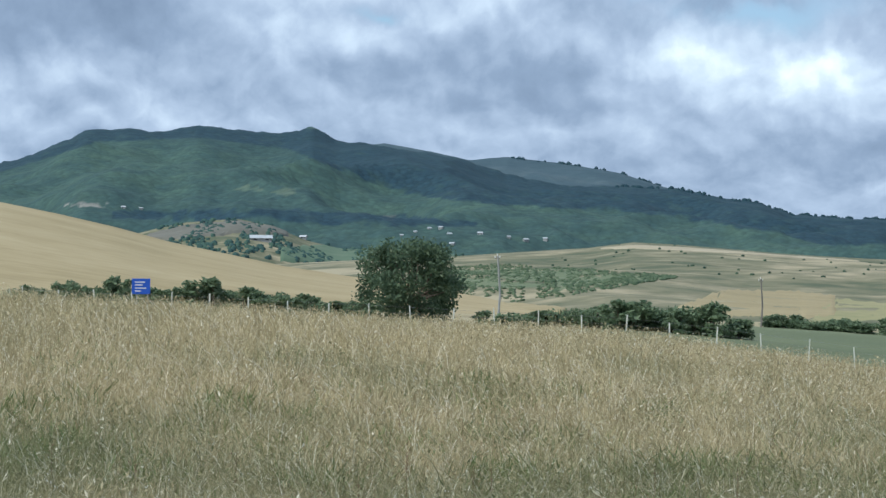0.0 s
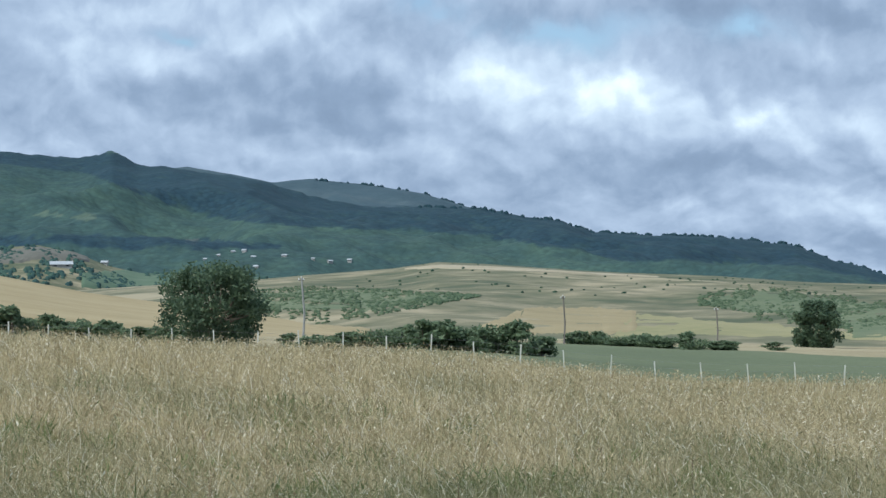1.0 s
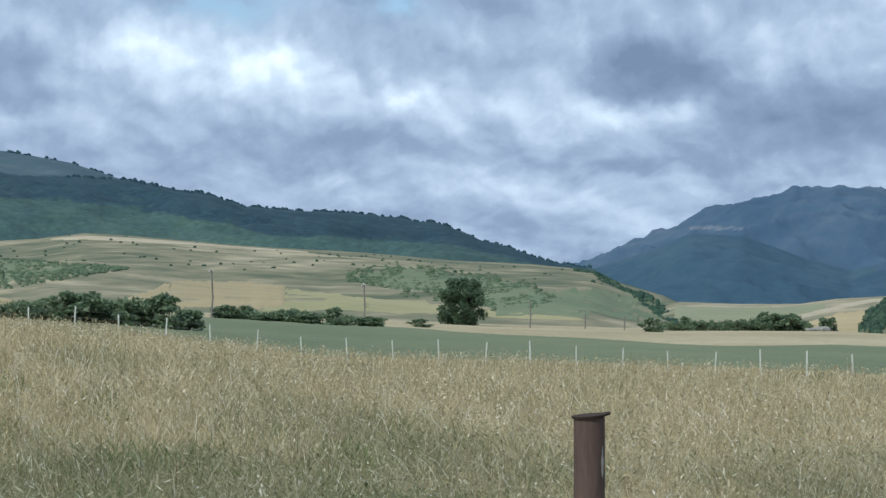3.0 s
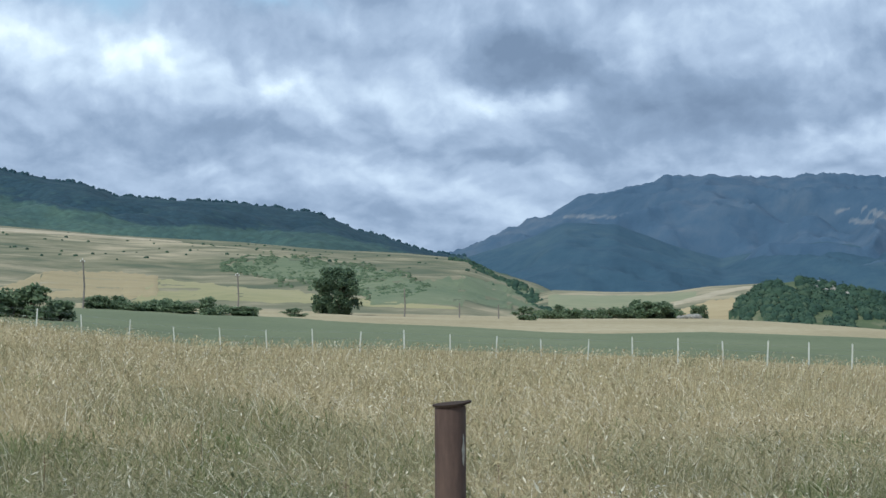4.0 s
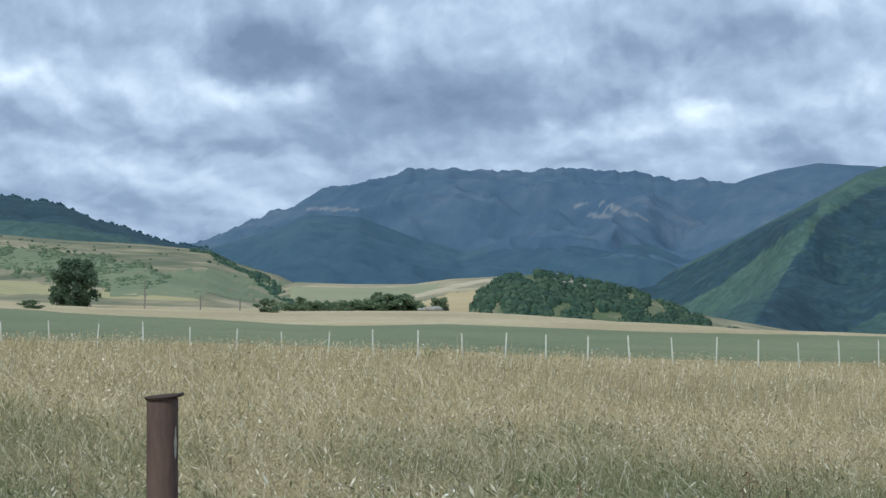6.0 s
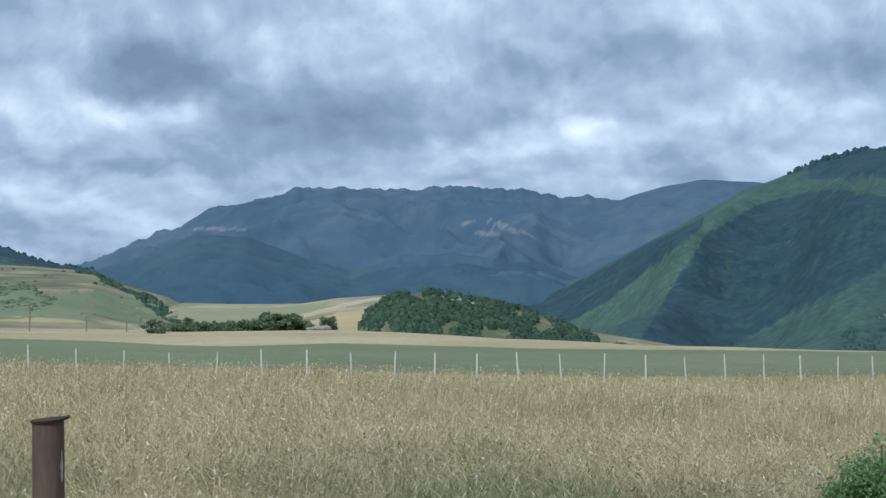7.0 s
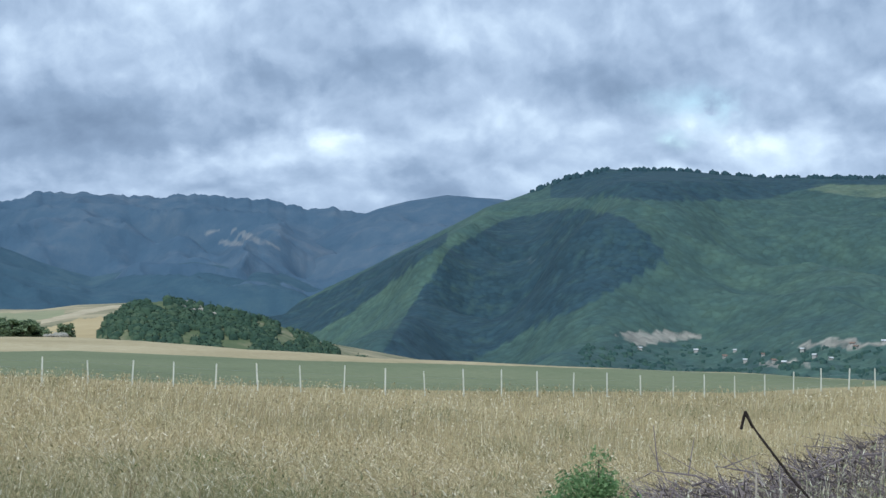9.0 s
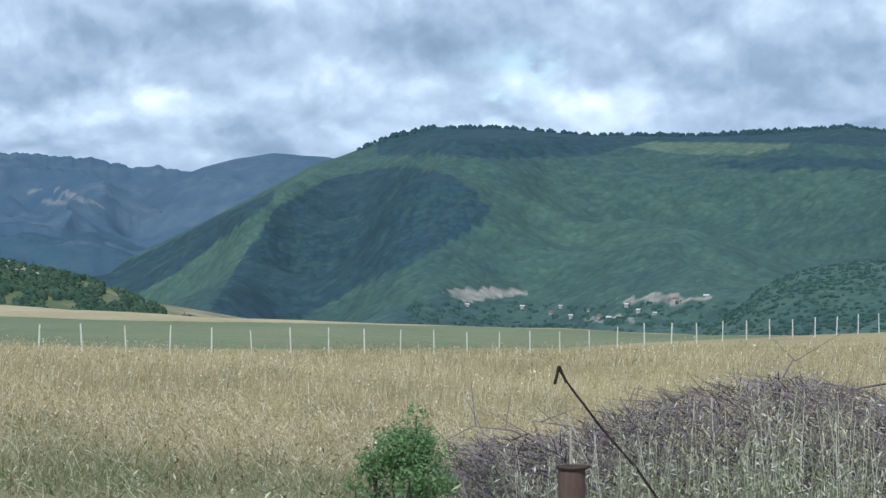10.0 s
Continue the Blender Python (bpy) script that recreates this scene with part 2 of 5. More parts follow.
# Cloud shade on the wooded slopes, put into the colour as darker blue-green.
SHADED_WOOD = [(0.3, (0.021, 0.046, 0.064)), (0.5, (0.025, 0.053, 0.071)), (0.7, (0.032, 0.063, 0.078))]
# Scree colour with the blue of distance haze mixed in.
HAZY_SCREE = [(0.3, (0.11, 0.140, 0.175)), (0.5, (0.14, 0.165, 0.195)), (0.7, (0.18, 0.20, 0.22))]
# Wood green lifted and turned bluish: haze put into the colour.
M_WOOD_HILL = blotched("wooded_slope", [(0.36, (0.034, 0.067, 0.072)), (0.5, (0.047, 0.086, 0.080)), (0.64, (0.066, 0.112, 0.089))], 0.0022, 0.030, relief=2.2, crowns=0.12, over=(BARE, MEADOW, SHADED_WOOD))
# Distance haze is painted into these three slope colours as a blue cast.
M_HAZE_HILL = blotched("hazy_rock_and_wood_slope", [(0.36, (0.046, 0.086, 0.136)), (0.48, (0.056, 0.098, 0.150)), (0.56, (0.070, 0.110, 0.159)), (0.66, (0.098, 0.132, 0.174))], 0.003, 0.025, relief=9.0, stretch=(1, 1, 0.45), over=(HAZY_SCREE,))
M_HAZE_WOOD = blotched("hazy_far_wood", [(0.34, (0.031, 0.066, 0.100)), (0.5, (0.042, 0.083, 0.119)), (0.66, (0.062, 0.106, 0.132))], 0.003, 0.03, relief=7.0)
M_HAZE_BACK = blotched("hazy_thin_wood_slope", [(0.3, (0.050, 0.084, 0.104)), (0.5, (0.066, 0.102, 0.122)), (0.7, (0.10, 0.135, 0.145))], 0.004, 0.03, relief=8.0)
M_BARE = blotched("bare_soil", [(0.3, (0.11, 0.11, 0.095)), (0.5, (0.15, 0.145, 0.12)), (0.7, (0.20, 0.19, 0.16))], 0.02, 0.15, relief=0.5)
M_MEADOW_FAR = blotched("far_meadow", [(0.3, (0.075, 0.12, 0.085)), (0.5, (0.105, 0.155, 0.10)), (0.7, (0.15, 0.19, 0.13))], 0.006, 0.05, relief=1.0)
M_SCRUB_SOIL = blotched("scrub_soil", [(0.3, (0.05, 0.075, 0.04)), (0.5, (0.09, 0.115, 0.06)), (0.7, (0.27, 0.235, 0.16))], 0.05, 0.5, relief=0.2)

# ---- ground ----
FIELD_Z = [(-180, 0.0), (-60, 2.0), (-15, 2.5), (-12, 2.3), (-8, 2.06), (-1, 1.58), (3.5, 1.30), (6, 1.10), (8, 0.72), (12, -0.05), (18, -0.3), (22, -0.5), (27, -0.75), (31, -1.2), (35, -1.55), (40, -1.9), (46, -2.2), (50, -1.9), (55, -1.7), (62, -1.5), (180, 0.0)]
CREST_R = [(-180, 150), (-10, 150), (20, 170), (27, 170), (32, 150), (36, 136), (41, 135), (46, 140), (50, 150), (57, 165), (180, 165)]
CREST_Z = [(-180, 2.0), (-20, 3.2), (-12, 2.9), (0, 1.95), (5, 1.6), (9, 1.2), (12, 0.85), (17, 0.3), (22, -0.1), (27, -0.12), (30, -0.40), (32, -0.57), (36, -0.77), (38, -0.90), (41, -1.17), (46, -1.6), (50, -2.3), (57, -2.6), (180, 2.0)]
VALLEY_Z = [(-180, 0.0), (-30, 2.0), (10, 0.0), (24, -8.0), (34, -60.0), (60, -120.0), (180, 0.0)]


def fence_r(az):
    """How far the fence stands; it bends away past its corner."""
    if az <= 28:
        return 86.0 * math.cos(radians(17 - 28)) / math.cos(radians(az - 17)) / math.cos(radians(11)) * 1.01
    return 88.5 * math.cos(radians(30)) / math.cos(radians(30 + az - 28))


def ground_z(az, r):
    f, c = table(az, FIELD_Z), table(az, CREST_R)
    fr = fence_r(max(-30, min(58, az)))
    x, y = r * math.sin(radians(az)), r * math.cos(radians(az))
    bank = 1.0 - 0.30 * smooth(6, 14, r) - 0.50 * smooth(4, 18, r)
    z = f + (bank - f) * (1 - smooth(8, 60, r))
    z += (table(az, CREST_Z) - f) * smooth(fr, c, r)
    if r > c:
        z += (table(az, VALLEY_Z) - table(az, CREST_Z)) * smooth(c, c * 2.4, r)
    return z + 0.10 * noise.noise((x * 0.12, y * 0.12, 0.0)) * smooth(3, 12, r)


def ground_xy(x, y):
    return ground_z(math.degrees(math.atan2(x, y)), math.hypot(x, y))


def mesh_object(name, verts, faces, mat, smooth_shade=True, parent=None):
    me = bpy.data.meshes.new(name)
    me.from_pydata([tuple(v) for v in verts], [], faces)
    me.materials.append(mat)
    if smooth_shade:
        me.polygons.foreach_set("use_smooth", [True] * len(me.polygons))
    me.update()
    ob = new(name, me)
    if parent is not None:
        ob.parent = parent
    return ob


def build_ground():
    azs = [-180 + 4 * i for i in range(40)] + [-20 + 0.5 * i for i in range(161)] + [60.5 + 4 * i for i in range(30)]
    rs = [0.0001] + [1.5 * 1.06 ** i for i in range(62)]
    rs = [r for r in rs if r < 50] + [50 + 1.25 * i for i in range(104)] + [180 * 1.12 ** i for i in range(1, 30)]
    rs = [r for r in rs if r < 4700] + [4800]
    verts, crop = [], []
    for r in rs:
        for a in azs:
            verts.append(polar(a, r, ground_z(a, r)))
            fr, c = fence_r(max(-30, min(58, a))), table(a, CREST_R)
            edge = fr + (c - fr) * table(a, [(-20, 0.0), (2, 0.02), (6, 0.6), (8, 0.92), (12, 0.88), (16, 0.68), (20, 0.60), (24, 0.5), (30, 0.62), (38, 0.85), (43, 1.02)])
            green = smooth(fr + 4, fr + 8, r) * (1 if 1 < a < 58 else 0)
            tan = smooth(edge - 2, edge + 2, r) * (1 if a < 60 else 0)
            crop.append((green, tan, 0, 1))
    n, faces = len(azs), []
    for j in range(len(rs) - 1):
        for i in range(n):
            k = (i + 1) % n
            faces.append((j * n + i, j * n + k, (j + 1) * n + k, (j + 1) * n + i)[::-1])
    ob = mesh_object("ground", verts, faces, M_GROUND)
    att = ob.data.color_attributes.new("crop", "FLOAT_COLOR", "POINT")
    att.data.foreach_set("color", [c for v in crop for c in v])
    tagged(ob, "dry grass meadow, green crop strip and tan stubble beyond", "ground", kind="structure")


build_ground()

# ---- hills ----


def aim(p):
    """The heading and the height in degrees at which a place is seen."""
    return math.degrees(math.atan2(p.x, p.y)), math.degrees(math.atan2(p.z - EYE, math.hypot(p.x, p.y)))


class Ridge:
    """A hill or mountain whose crest follows a skyline of (heading, height in degrees)."""

    def __init__(self, crest, r_crest, r_base, z_base, spur=0.0, spur_size=100.0, bulge=1.0, seed=0.0, rough=0.0, rough_size=20.0, spurs=(), crag=0.0):
        self.spurs, self.crag = spurs, crag
        self.crest, self.rc, self.rb, self.zb = crest, r_crest, r_base, z_base
        self.spur, self.size, self.bulge, self.seed = spur, spur_size, bulge, seed
        self.rough, self.rough_size = rough, rough_size

    def place(self, az, v):
        r = self.rb + (self.rc - self.rb) * v
        p = polar(az, r)
        zc = EYE + self.rc * math.tan(radians(table(az, self.crest)))
        w = min(v, 1.0)
        z = self.zb + (zc - self.zb) * (w ** self.bulge)
        if v > 1.0:
            z -= (zc - self.zb) * 0.8 * (v - 1.0)
        if self.spur:
            q = (p.x / self.size, p.y / self.size * 0.7, self.seed)
            s = 1 - 2 * abs(noise.fractal(q, 1.0, 2.0, 4))
            z += self.spur * (s - 0.45) * 4 * w * (1 - w) if v < 1 else 0
        for a_top, a_foot, width, height in self.spurs:
            d = (az - (a_foot + (a_top - a_foot) * w)) / width
            z += height * math.exp(-d * d) * 4 * w * (1 - w) if v < 1 else 0
        if self.rough:
            z += self.rough * noise.fractal((p.x / self.rough_size, p.y / self.rough_size, self.seed), 0.75, 2.1, 6) * min(1.0, 1.18 - w)
        if v < 0.995:
            top = EYE + r * math.tan(radians(table(az, self.crest)))
            z = min(z, top - (zc - self.zb) * 0.12 * (1 - w) - 0.2)
        if self.crag:
            z += self.rc * radians(self.crag) * noise.fractal((az * 2.3, self.seed, 1.0), 0.7, 2.1, 4) * w ** 14
        p.z = z
        return p

    def surface(self, az, v):
        """The place on the built slope itself."""
        i = min(self.n - 1e-6, max(0.0, (az - self.span[0]) / (self.span[1] - self.span[0]) * self.n))
        j = min(self.nv - 1e-6, max(0.0, v * self.nv))
        a, b = int(i), int(j)
        low = self.grid[b][a].lerp(self.grid[b][a + 1], i - a)
        return low.lerp(self.grid[b + 1][a].lerp(self.grid[b + 1][a + 1], i - a), j - b)

    def at(self, az, height):
        """The place on the slope that is seen at that heading and height in degrees."""
        lo, hi = 0.0, 1.0
        for _ in range(18):
            v = (lo + hi) / 2
            p = self.place(az, v)
            if math.degrees(math.atan2(p.z - EYE, math.hypot(p.x, p.y))) < height:
                lo = v
            else:
                hi = v
        return self.place(az, (lo + hi) / 2), (lo + hi) / 2

    def build(self, name, mat, label, category, step=0.12, nv=40, zones=()):
        a0, a1 = self.crest[0][0], self.crest[-1][0]
        n = max(4, int((a1 - a0) / step))
        vs = [i / nv for i in range(nv + 1)] + [1.05, 1.15, 1.3, 1.6]
        verts = [self.place(a0 + (a1 - a0) * i / n, v) for v in vs for i in range(n + 1)]
        self.span, self.n, self.nv = (a0, a1), n, nv
        self.grid = [verts[j * (n + 1):(j + 1) * (n + 1)] for j in range(nv + 1)]
        faces = [(j * (n + 1) + i, j * (n + 1) + i + 1, (j + 1) * (n + 1) + i + 1, (j + 1) * (n + 1) + i) for j in range(len(vs) - 1) for i in range(n)]
        ob = mesh_object(name, verts, faces, mat)
        if zones:
            mask = np.zeros((len(verts), 4), dtype=np.float32)
            for i, p in enumerate(verts):
                a, e = aim(p)
                for channel, stations in zones:
                    if stations[0][0] - 0.1 < a < stations[-1][0] + 0.1:
                        lo = table(a, [(q[0], q[1]) for q in stations])
                        hi = table(a, [(q[0], q[2]) for q in stations])
                        side = max(stations[0][0] - a, a - stations[-1][0], 0.0)
                        mask[i, channel] = max(mask[i, channel], 1.0 - max(lo - e, e - hi, side, 0.0) / 0.10)
            att = ob.data.color_attributes.new("zone", "FLOAT_COLOR", "POINT")
            att.data.foreach_set("color", mask.ravel())
        return tagged(ob, label, category, kind="structure")


# Where shade is painted on the two wooded mountains: heading, lower, upper height.
SHADE_RIGHT = ([(35.8, -1.9, -1.2), (36.8, -1.9, 0.47), (37.7, -1.9, 1.8), (39.2, -1.0, 2.6), (40.6, -0.3, 2.9), (41.4, 0.1, 3.0), (42.6, 0.7, 2.8), (43.3, 1.1, 2.4), (44.0, 1.4, 1.6)],
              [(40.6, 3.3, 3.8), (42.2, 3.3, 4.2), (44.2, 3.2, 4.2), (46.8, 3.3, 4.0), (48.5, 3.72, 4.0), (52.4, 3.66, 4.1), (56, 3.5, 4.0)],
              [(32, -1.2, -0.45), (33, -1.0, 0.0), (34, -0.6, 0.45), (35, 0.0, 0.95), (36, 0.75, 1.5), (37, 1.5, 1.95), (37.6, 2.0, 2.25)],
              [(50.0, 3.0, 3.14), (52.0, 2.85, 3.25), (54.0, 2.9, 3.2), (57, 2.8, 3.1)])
SHADE_LEFT = ([(-15, 3.0, 4.2), (-11.7, 4.0, 4.4), (-10, 4.6, 5.1), (-7, 4.8, 5.3), (-4.5, 4.5, 5.2), (-3, 3.9, 4.9), (-1, 3.2, 4.7), (2, 2.9, 3.9), (5, 2.8, 3.6), (8, 2.4, 3.3), (11, 1.8, 2.7), (14, 1.7, 2.6), (16, 1.6, 2.3), (20, 0.6, 1.1)],
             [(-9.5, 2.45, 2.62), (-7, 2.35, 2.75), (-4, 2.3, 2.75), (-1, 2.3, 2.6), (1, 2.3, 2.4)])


LEFT_CREST = [(-24, 2.9), (-16, 3.2), (-12.64, 3.91), (-11.71, 4.22), (-10.29, 4.92), (-9.1, 5.02), (-8.06, 4.92), (-7.1, 5.15), (-6.29, 5.06), (-4.66, 4.95), (-3.85, 5.11), (-3.03, 4.74), (-1.4, 4.56), (0.24, 4.3), (1.88, 3.8), (3.52, 3.51), (6.61, 3.41), (8.06, 3.14), (9.18, 2.98), (9.98, 2.66), (11.9, 2.55), (13.54, 2.45), (15.83, 2.15), (16.81, 1.74), (18.11, 1.36), (19.09, 1.03), (20.06, 0.90), (21.0, 0.55), (22.5, -0.1), (25.0, -0.8)]
BACK_CREST = [(-4, 4.2), (-2.7, 4.55), (-1.72, 4.69), (-0.41, 4.47), (0.74, 4.22), (1.88, 4.31), (3.52, 4.13), (5.15, 3.85), (6.53, 3.41), (8.0, 2.6)]
TAN_CREST = [(-24, 3.6), (-16, 3.3), (-12.64, 2.84), (-11.07, 2.54), (-9.48, 2.19), (-7.87, 1.77), (-6.26, 1.45), (-4.64, 1.11), (-3.0, 0.87), (-1.37, 0.67), (0.76, 0.36), (3.54, -0.06), (6, -0.5)]
FOOT_CREST = [(-11, 1.4), (-9.47, 1.83), (-8.36, 2.12), (-7.4, 2.34), (-5.94, 2.46), (-4.97, 2.28), (-3.99, 1.88), (-3.01, 1.64), (0, 1.5), (4, 1.2)]
OLIVE_CREST = [(-8, 0.9), (-5.45, 1.13), (-2.19, 1.32), (0.26, 1.42), (1.9, 1.54), (4.18, 1.69), (5.48, 1.86), (6.78, 1.79), (9.98, 1.53), (11.9, 1.42), (13.54, 1.33), (15.99, 1.12), (18.44, 1.0), (20.06, 0.84), (21.02, 0.43), (22.14, 0.11), (22.94, -0.29), (25, -0.9)]
FAR_CREST = [(16, 0.2), (19.81, 1.08), (21.42, 1.77), (22.54, 2.16), (23.28, 2.58), (24.41, 2.84), (25.53, 3.04), (25.81, 3.17), (28.33, 3.24), (29.27, 3.14), (29.83, 3.22), (32.44, 3.15), (33.55, 2.88), (34.29, 2.92), (35.21, 2.77), (35.68, 2.62), (38, 1.8), (41, 1.0)]
FAR2_CREST = [(30.5, -1.2), (32, 0.4), (33.4, 1.7), (34.6, 2.55), (35.6, 2.94), (36.42, 3.13), (37.56, 3.33), (39.04, 3.25), (40.35, 2.96), (43, 2.2)]
RIGHT_CREST = [(30.5, -0.9), (31.89, -0.32), (32.86, 0.02), (34.81, 0.94), (36.76, 1.94), (38.71, 2.98), (40.02, 3.45), (40.99, 3.87), (42.13, 4.12), (44.24, 4.09), (46.82, 3.89), (50.05, 3.89), (52.45, 4.01), (54.03, 4.1), (56, 3.8), (64, 3.4)]
SMALL_CREST = [(49.5, -2.2), (50.41, -1.54), (51.68, -0.47), (52.79, 0.02), (54.05, 0.22), (55.12, 0.33), (60, 0.6), (66, 0.2)]
KNOLL_CREST = [(27.3, -1.3), (27.75, -0.75), (28.1, -0.22), (28.5, 0.04), (29.0, 0.12), (29.6, 0.2), (30.3, 0.10), (31.3, -0.1), (32.2, -0.3), (33.0, -0.56), (33.8, -0.9), (34.6, -1.2), (35.4, -1.55), (36.4, -2.2), (37.4, -3.0)]
SADDLE_CREST = [(21, -0.4), (22.6, -0.07), (24.4, -0.13), (26.0, -0.12), (27.0, 0.02), (28.4, 0.10), (30, -0.1), (32, -0.7), (34, -1.5), (37, -2.8)]

FOOT2_CREST = [(16, 0.2), (19.97, 0.85), (21.8, 1.4), (22.92, 1.88), (24.42, 1.82), (25.92, 1.26), (27.43, 0.81), (28.92, 1.11), (30.41, 1.32), (32.46, 1.16), (33.95, 0.62), (37, 0.1), (40, -0.4)]
left_mountain = Ridge(LEFT_CREST, 3700, 1800, -25, spur=85, spur_size=760, seed=1.3, rough=9, rough_size=90, bulge=1.15, crag=0.05)
back_mountain = Ridge(BACK_CREST, 4400, 3400, 110, spur=60, spur_size=500, seed=4.0, rough=6, rough_size=80)
far_mountain = Ridge(FAR_CREST, 4650, 3100, -60, spur=120, spur_size=520, seed=2.2, rough=15, rough_size=150, bulge=1.1, crag=0.10)
far_foot = Ridge(FOOT2_CREST, 3700, 2800, -60, spur=45, spur_size=400, seed=3.7, rough=9, rough_size=90)
far_ridge = Ridge(FAR2_CREST, 4500, 3300, -40, spur=90, spur_size=500, seed=7.7, rough=16, rough_size=130)
right_mountain = Ridge(RIGHT_CREST, 3500, 1500, -85, spur=60, spur_size=520, seed=5.1, rough=7, rough_size=70, bulge=1.0,
                       spurs=((39.0, 35.2, 1.0, 42), (45.6, 41.0, 2.0, 50), (41.2, 38.0, 1.3, -30)))
small_mountain = Ridge(SMALL_CREST, 1250, 700, -50, spur=10, spur_size=200, seed=3.3, rough=3, rough_size=40)
foothill = Ridge(FOOT_CREST, 1150, 700, -15, spur=6, spur_size=150, seed=6.1, rough=1.5, rough_size=60)
olive_hill = Ridge(OLIVE_CREST, 620, 172, -3.0, spur=2.5, spur_size=120, seed=8.2, rough=0.5, rough_size=40, bulge=1.0)
tan_hill = Ridge(TAN_CREST, 330, 112, -0.5, spur=0.5, spur_size=90, seed=9.2, rough=0.15, rough_size=30, bulge=1.0)
saddle_hill = Ridge(SADDLE_CREST, 420, 185, -5.0, spur=0.4, spur_size=60, seed=2.9, rough=0.2, rough_size=30)
knoll = Ridge(KNOLL_CREST, 235, 185, -7.0, spur=0.3, spur_size=30, seed=1.9, rough=0.45, rough_size=12, bulge=0.8, crag=0.06)

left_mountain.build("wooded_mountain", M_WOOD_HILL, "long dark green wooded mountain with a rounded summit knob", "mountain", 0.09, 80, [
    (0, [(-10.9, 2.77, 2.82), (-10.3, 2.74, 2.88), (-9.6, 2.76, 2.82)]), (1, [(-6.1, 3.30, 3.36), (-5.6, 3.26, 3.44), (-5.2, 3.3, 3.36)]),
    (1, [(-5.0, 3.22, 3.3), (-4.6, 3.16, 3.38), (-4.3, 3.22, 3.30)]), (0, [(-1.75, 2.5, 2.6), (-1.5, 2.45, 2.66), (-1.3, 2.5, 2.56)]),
    ] + [(2, z) for z in SHADE_LEFT])
back_mountain.build("back_mountain", M_HAZE_BACK, "bare mountain back painted hazy grey-green behind the wooded one", "mountain", 0.1, 40)
far_mountain.build("far_mountain", M_HAZE_HILL, "rocky far mountain painted haze-blue, with scree streaks", "mountain", 0.06, 110, [
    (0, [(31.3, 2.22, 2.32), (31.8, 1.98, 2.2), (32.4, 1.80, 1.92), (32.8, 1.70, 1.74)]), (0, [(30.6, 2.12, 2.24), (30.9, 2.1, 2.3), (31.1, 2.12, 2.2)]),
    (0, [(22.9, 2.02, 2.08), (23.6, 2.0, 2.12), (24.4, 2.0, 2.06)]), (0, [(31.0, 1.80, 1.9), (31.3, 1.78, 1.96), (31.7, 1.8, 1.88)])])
far_foot.build("far_foothill", M_HAZE_WOOD, "wooded hills painted hazy dark blue-green before the rocky mountain", "hill", 0.08, 50)
far_ridge.build("far_ridge", M_HAZE_HILL, "far ridge painted haze-blue beside the rocky mountain", "mountain", 0.1, 50)
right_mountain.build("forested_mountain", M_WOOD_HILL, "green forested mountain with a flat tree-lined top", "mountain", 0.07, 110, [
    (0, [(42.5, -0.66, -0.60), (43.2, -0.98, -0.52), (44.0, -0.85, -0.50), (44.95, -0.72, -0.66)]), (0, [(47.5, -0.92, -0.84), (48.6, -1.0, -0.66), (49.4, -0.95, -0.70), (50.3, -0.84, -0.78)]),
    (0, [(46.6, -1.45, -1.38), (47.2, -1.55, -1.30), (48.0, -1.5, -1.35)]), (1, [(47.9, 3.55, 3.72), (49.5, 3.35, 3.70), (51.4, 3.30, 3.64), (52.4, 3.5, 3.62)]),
    (0, [(39.8, 1.36, 1.48), (40.0, 1.36, 1.58), (40.2, 1.42, 1.5)])] + [(2, z) for z in SHADE_RIGHT])
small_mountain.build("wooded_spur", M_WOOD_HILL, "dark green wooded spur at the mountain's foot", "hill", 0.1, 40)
foothill.build("foothill", M_OLIVE, "grey-green foothill with fields below the village", "hill", 0.1, 40)
olive_hill.build("pasture_hill", M_OLIVE, "broad dry pasture hill with olive and tan fields", "hill", 0.1, 70)
tan_hill.build("stubble_hill", M_TAN, "smooth tan stubble hill sloping down to the hedge", "hill", 0.15, 60)
saddle_hill.build("grass_saddle", M_OLIVE, "low pale grass rise with a dirt track", "hill", 0.1, 40)
knoll.build("scrub_knoll", M_SCRUB_SOIL, "small rocky knoll covered with green scrub", "hill", 0.08, 40)

# ---- things: shared builders ----


def part(name, bm, mat, parent, label=""):
    me = bpy.data.meshes.new(name)
    bm.to_mesh(me)
    bm.free()
    me.materials.append(mat)
    ob = new(name, me)
    if parent is not None:
        ob.parent = parent
    if label:
        ob["label"] = label
    return ob


def empty(name, m):
    ob = new(name)
    ob.matrix_basis = m
    return ob


def stuff(name, verts, faces, mat, label, category, parent=None, smooth_shade=False):
    """One joined mesh from arrays: verts (n, 3), faces (m, 3 or 4)."""
    me = bpy.data.meshes.new(name)
    k = faces.shape[1]
    me.vertices.add(len(verts))
    me.vertices.foreach_set("co", np.asarray(verts, dtype=np.float32).ravel())
    me.loops.add(len(faces) * k)
    me.loops.foreach_set("vertex_index", np.asarray(faces, dtype=np.int32).ravel())
    me.polygons.add(len(faces))
    me.polygons.foreach_set("loop_start", np.arange(0, len(faces) * k, k, dtype=np.int32))
    me.materials.append(mat)
    if smooth_shade:
        me.polygons.foreach_set("use_smooth", [True] * len(faces))
    me.update()
    me.validate()
    ob = new(name, me)
    if parent is not None:
        ob.parent = parent
    return tagged(ob, label, category, kind="stuff")


# ---- dry meadow grass ----
M_STRAW = straw_material()
RNG = np.random.default_rng(5)


def ground_many(x, y):
    return np.array([ground_xy(a, b) for a, b in zip(x, y)])


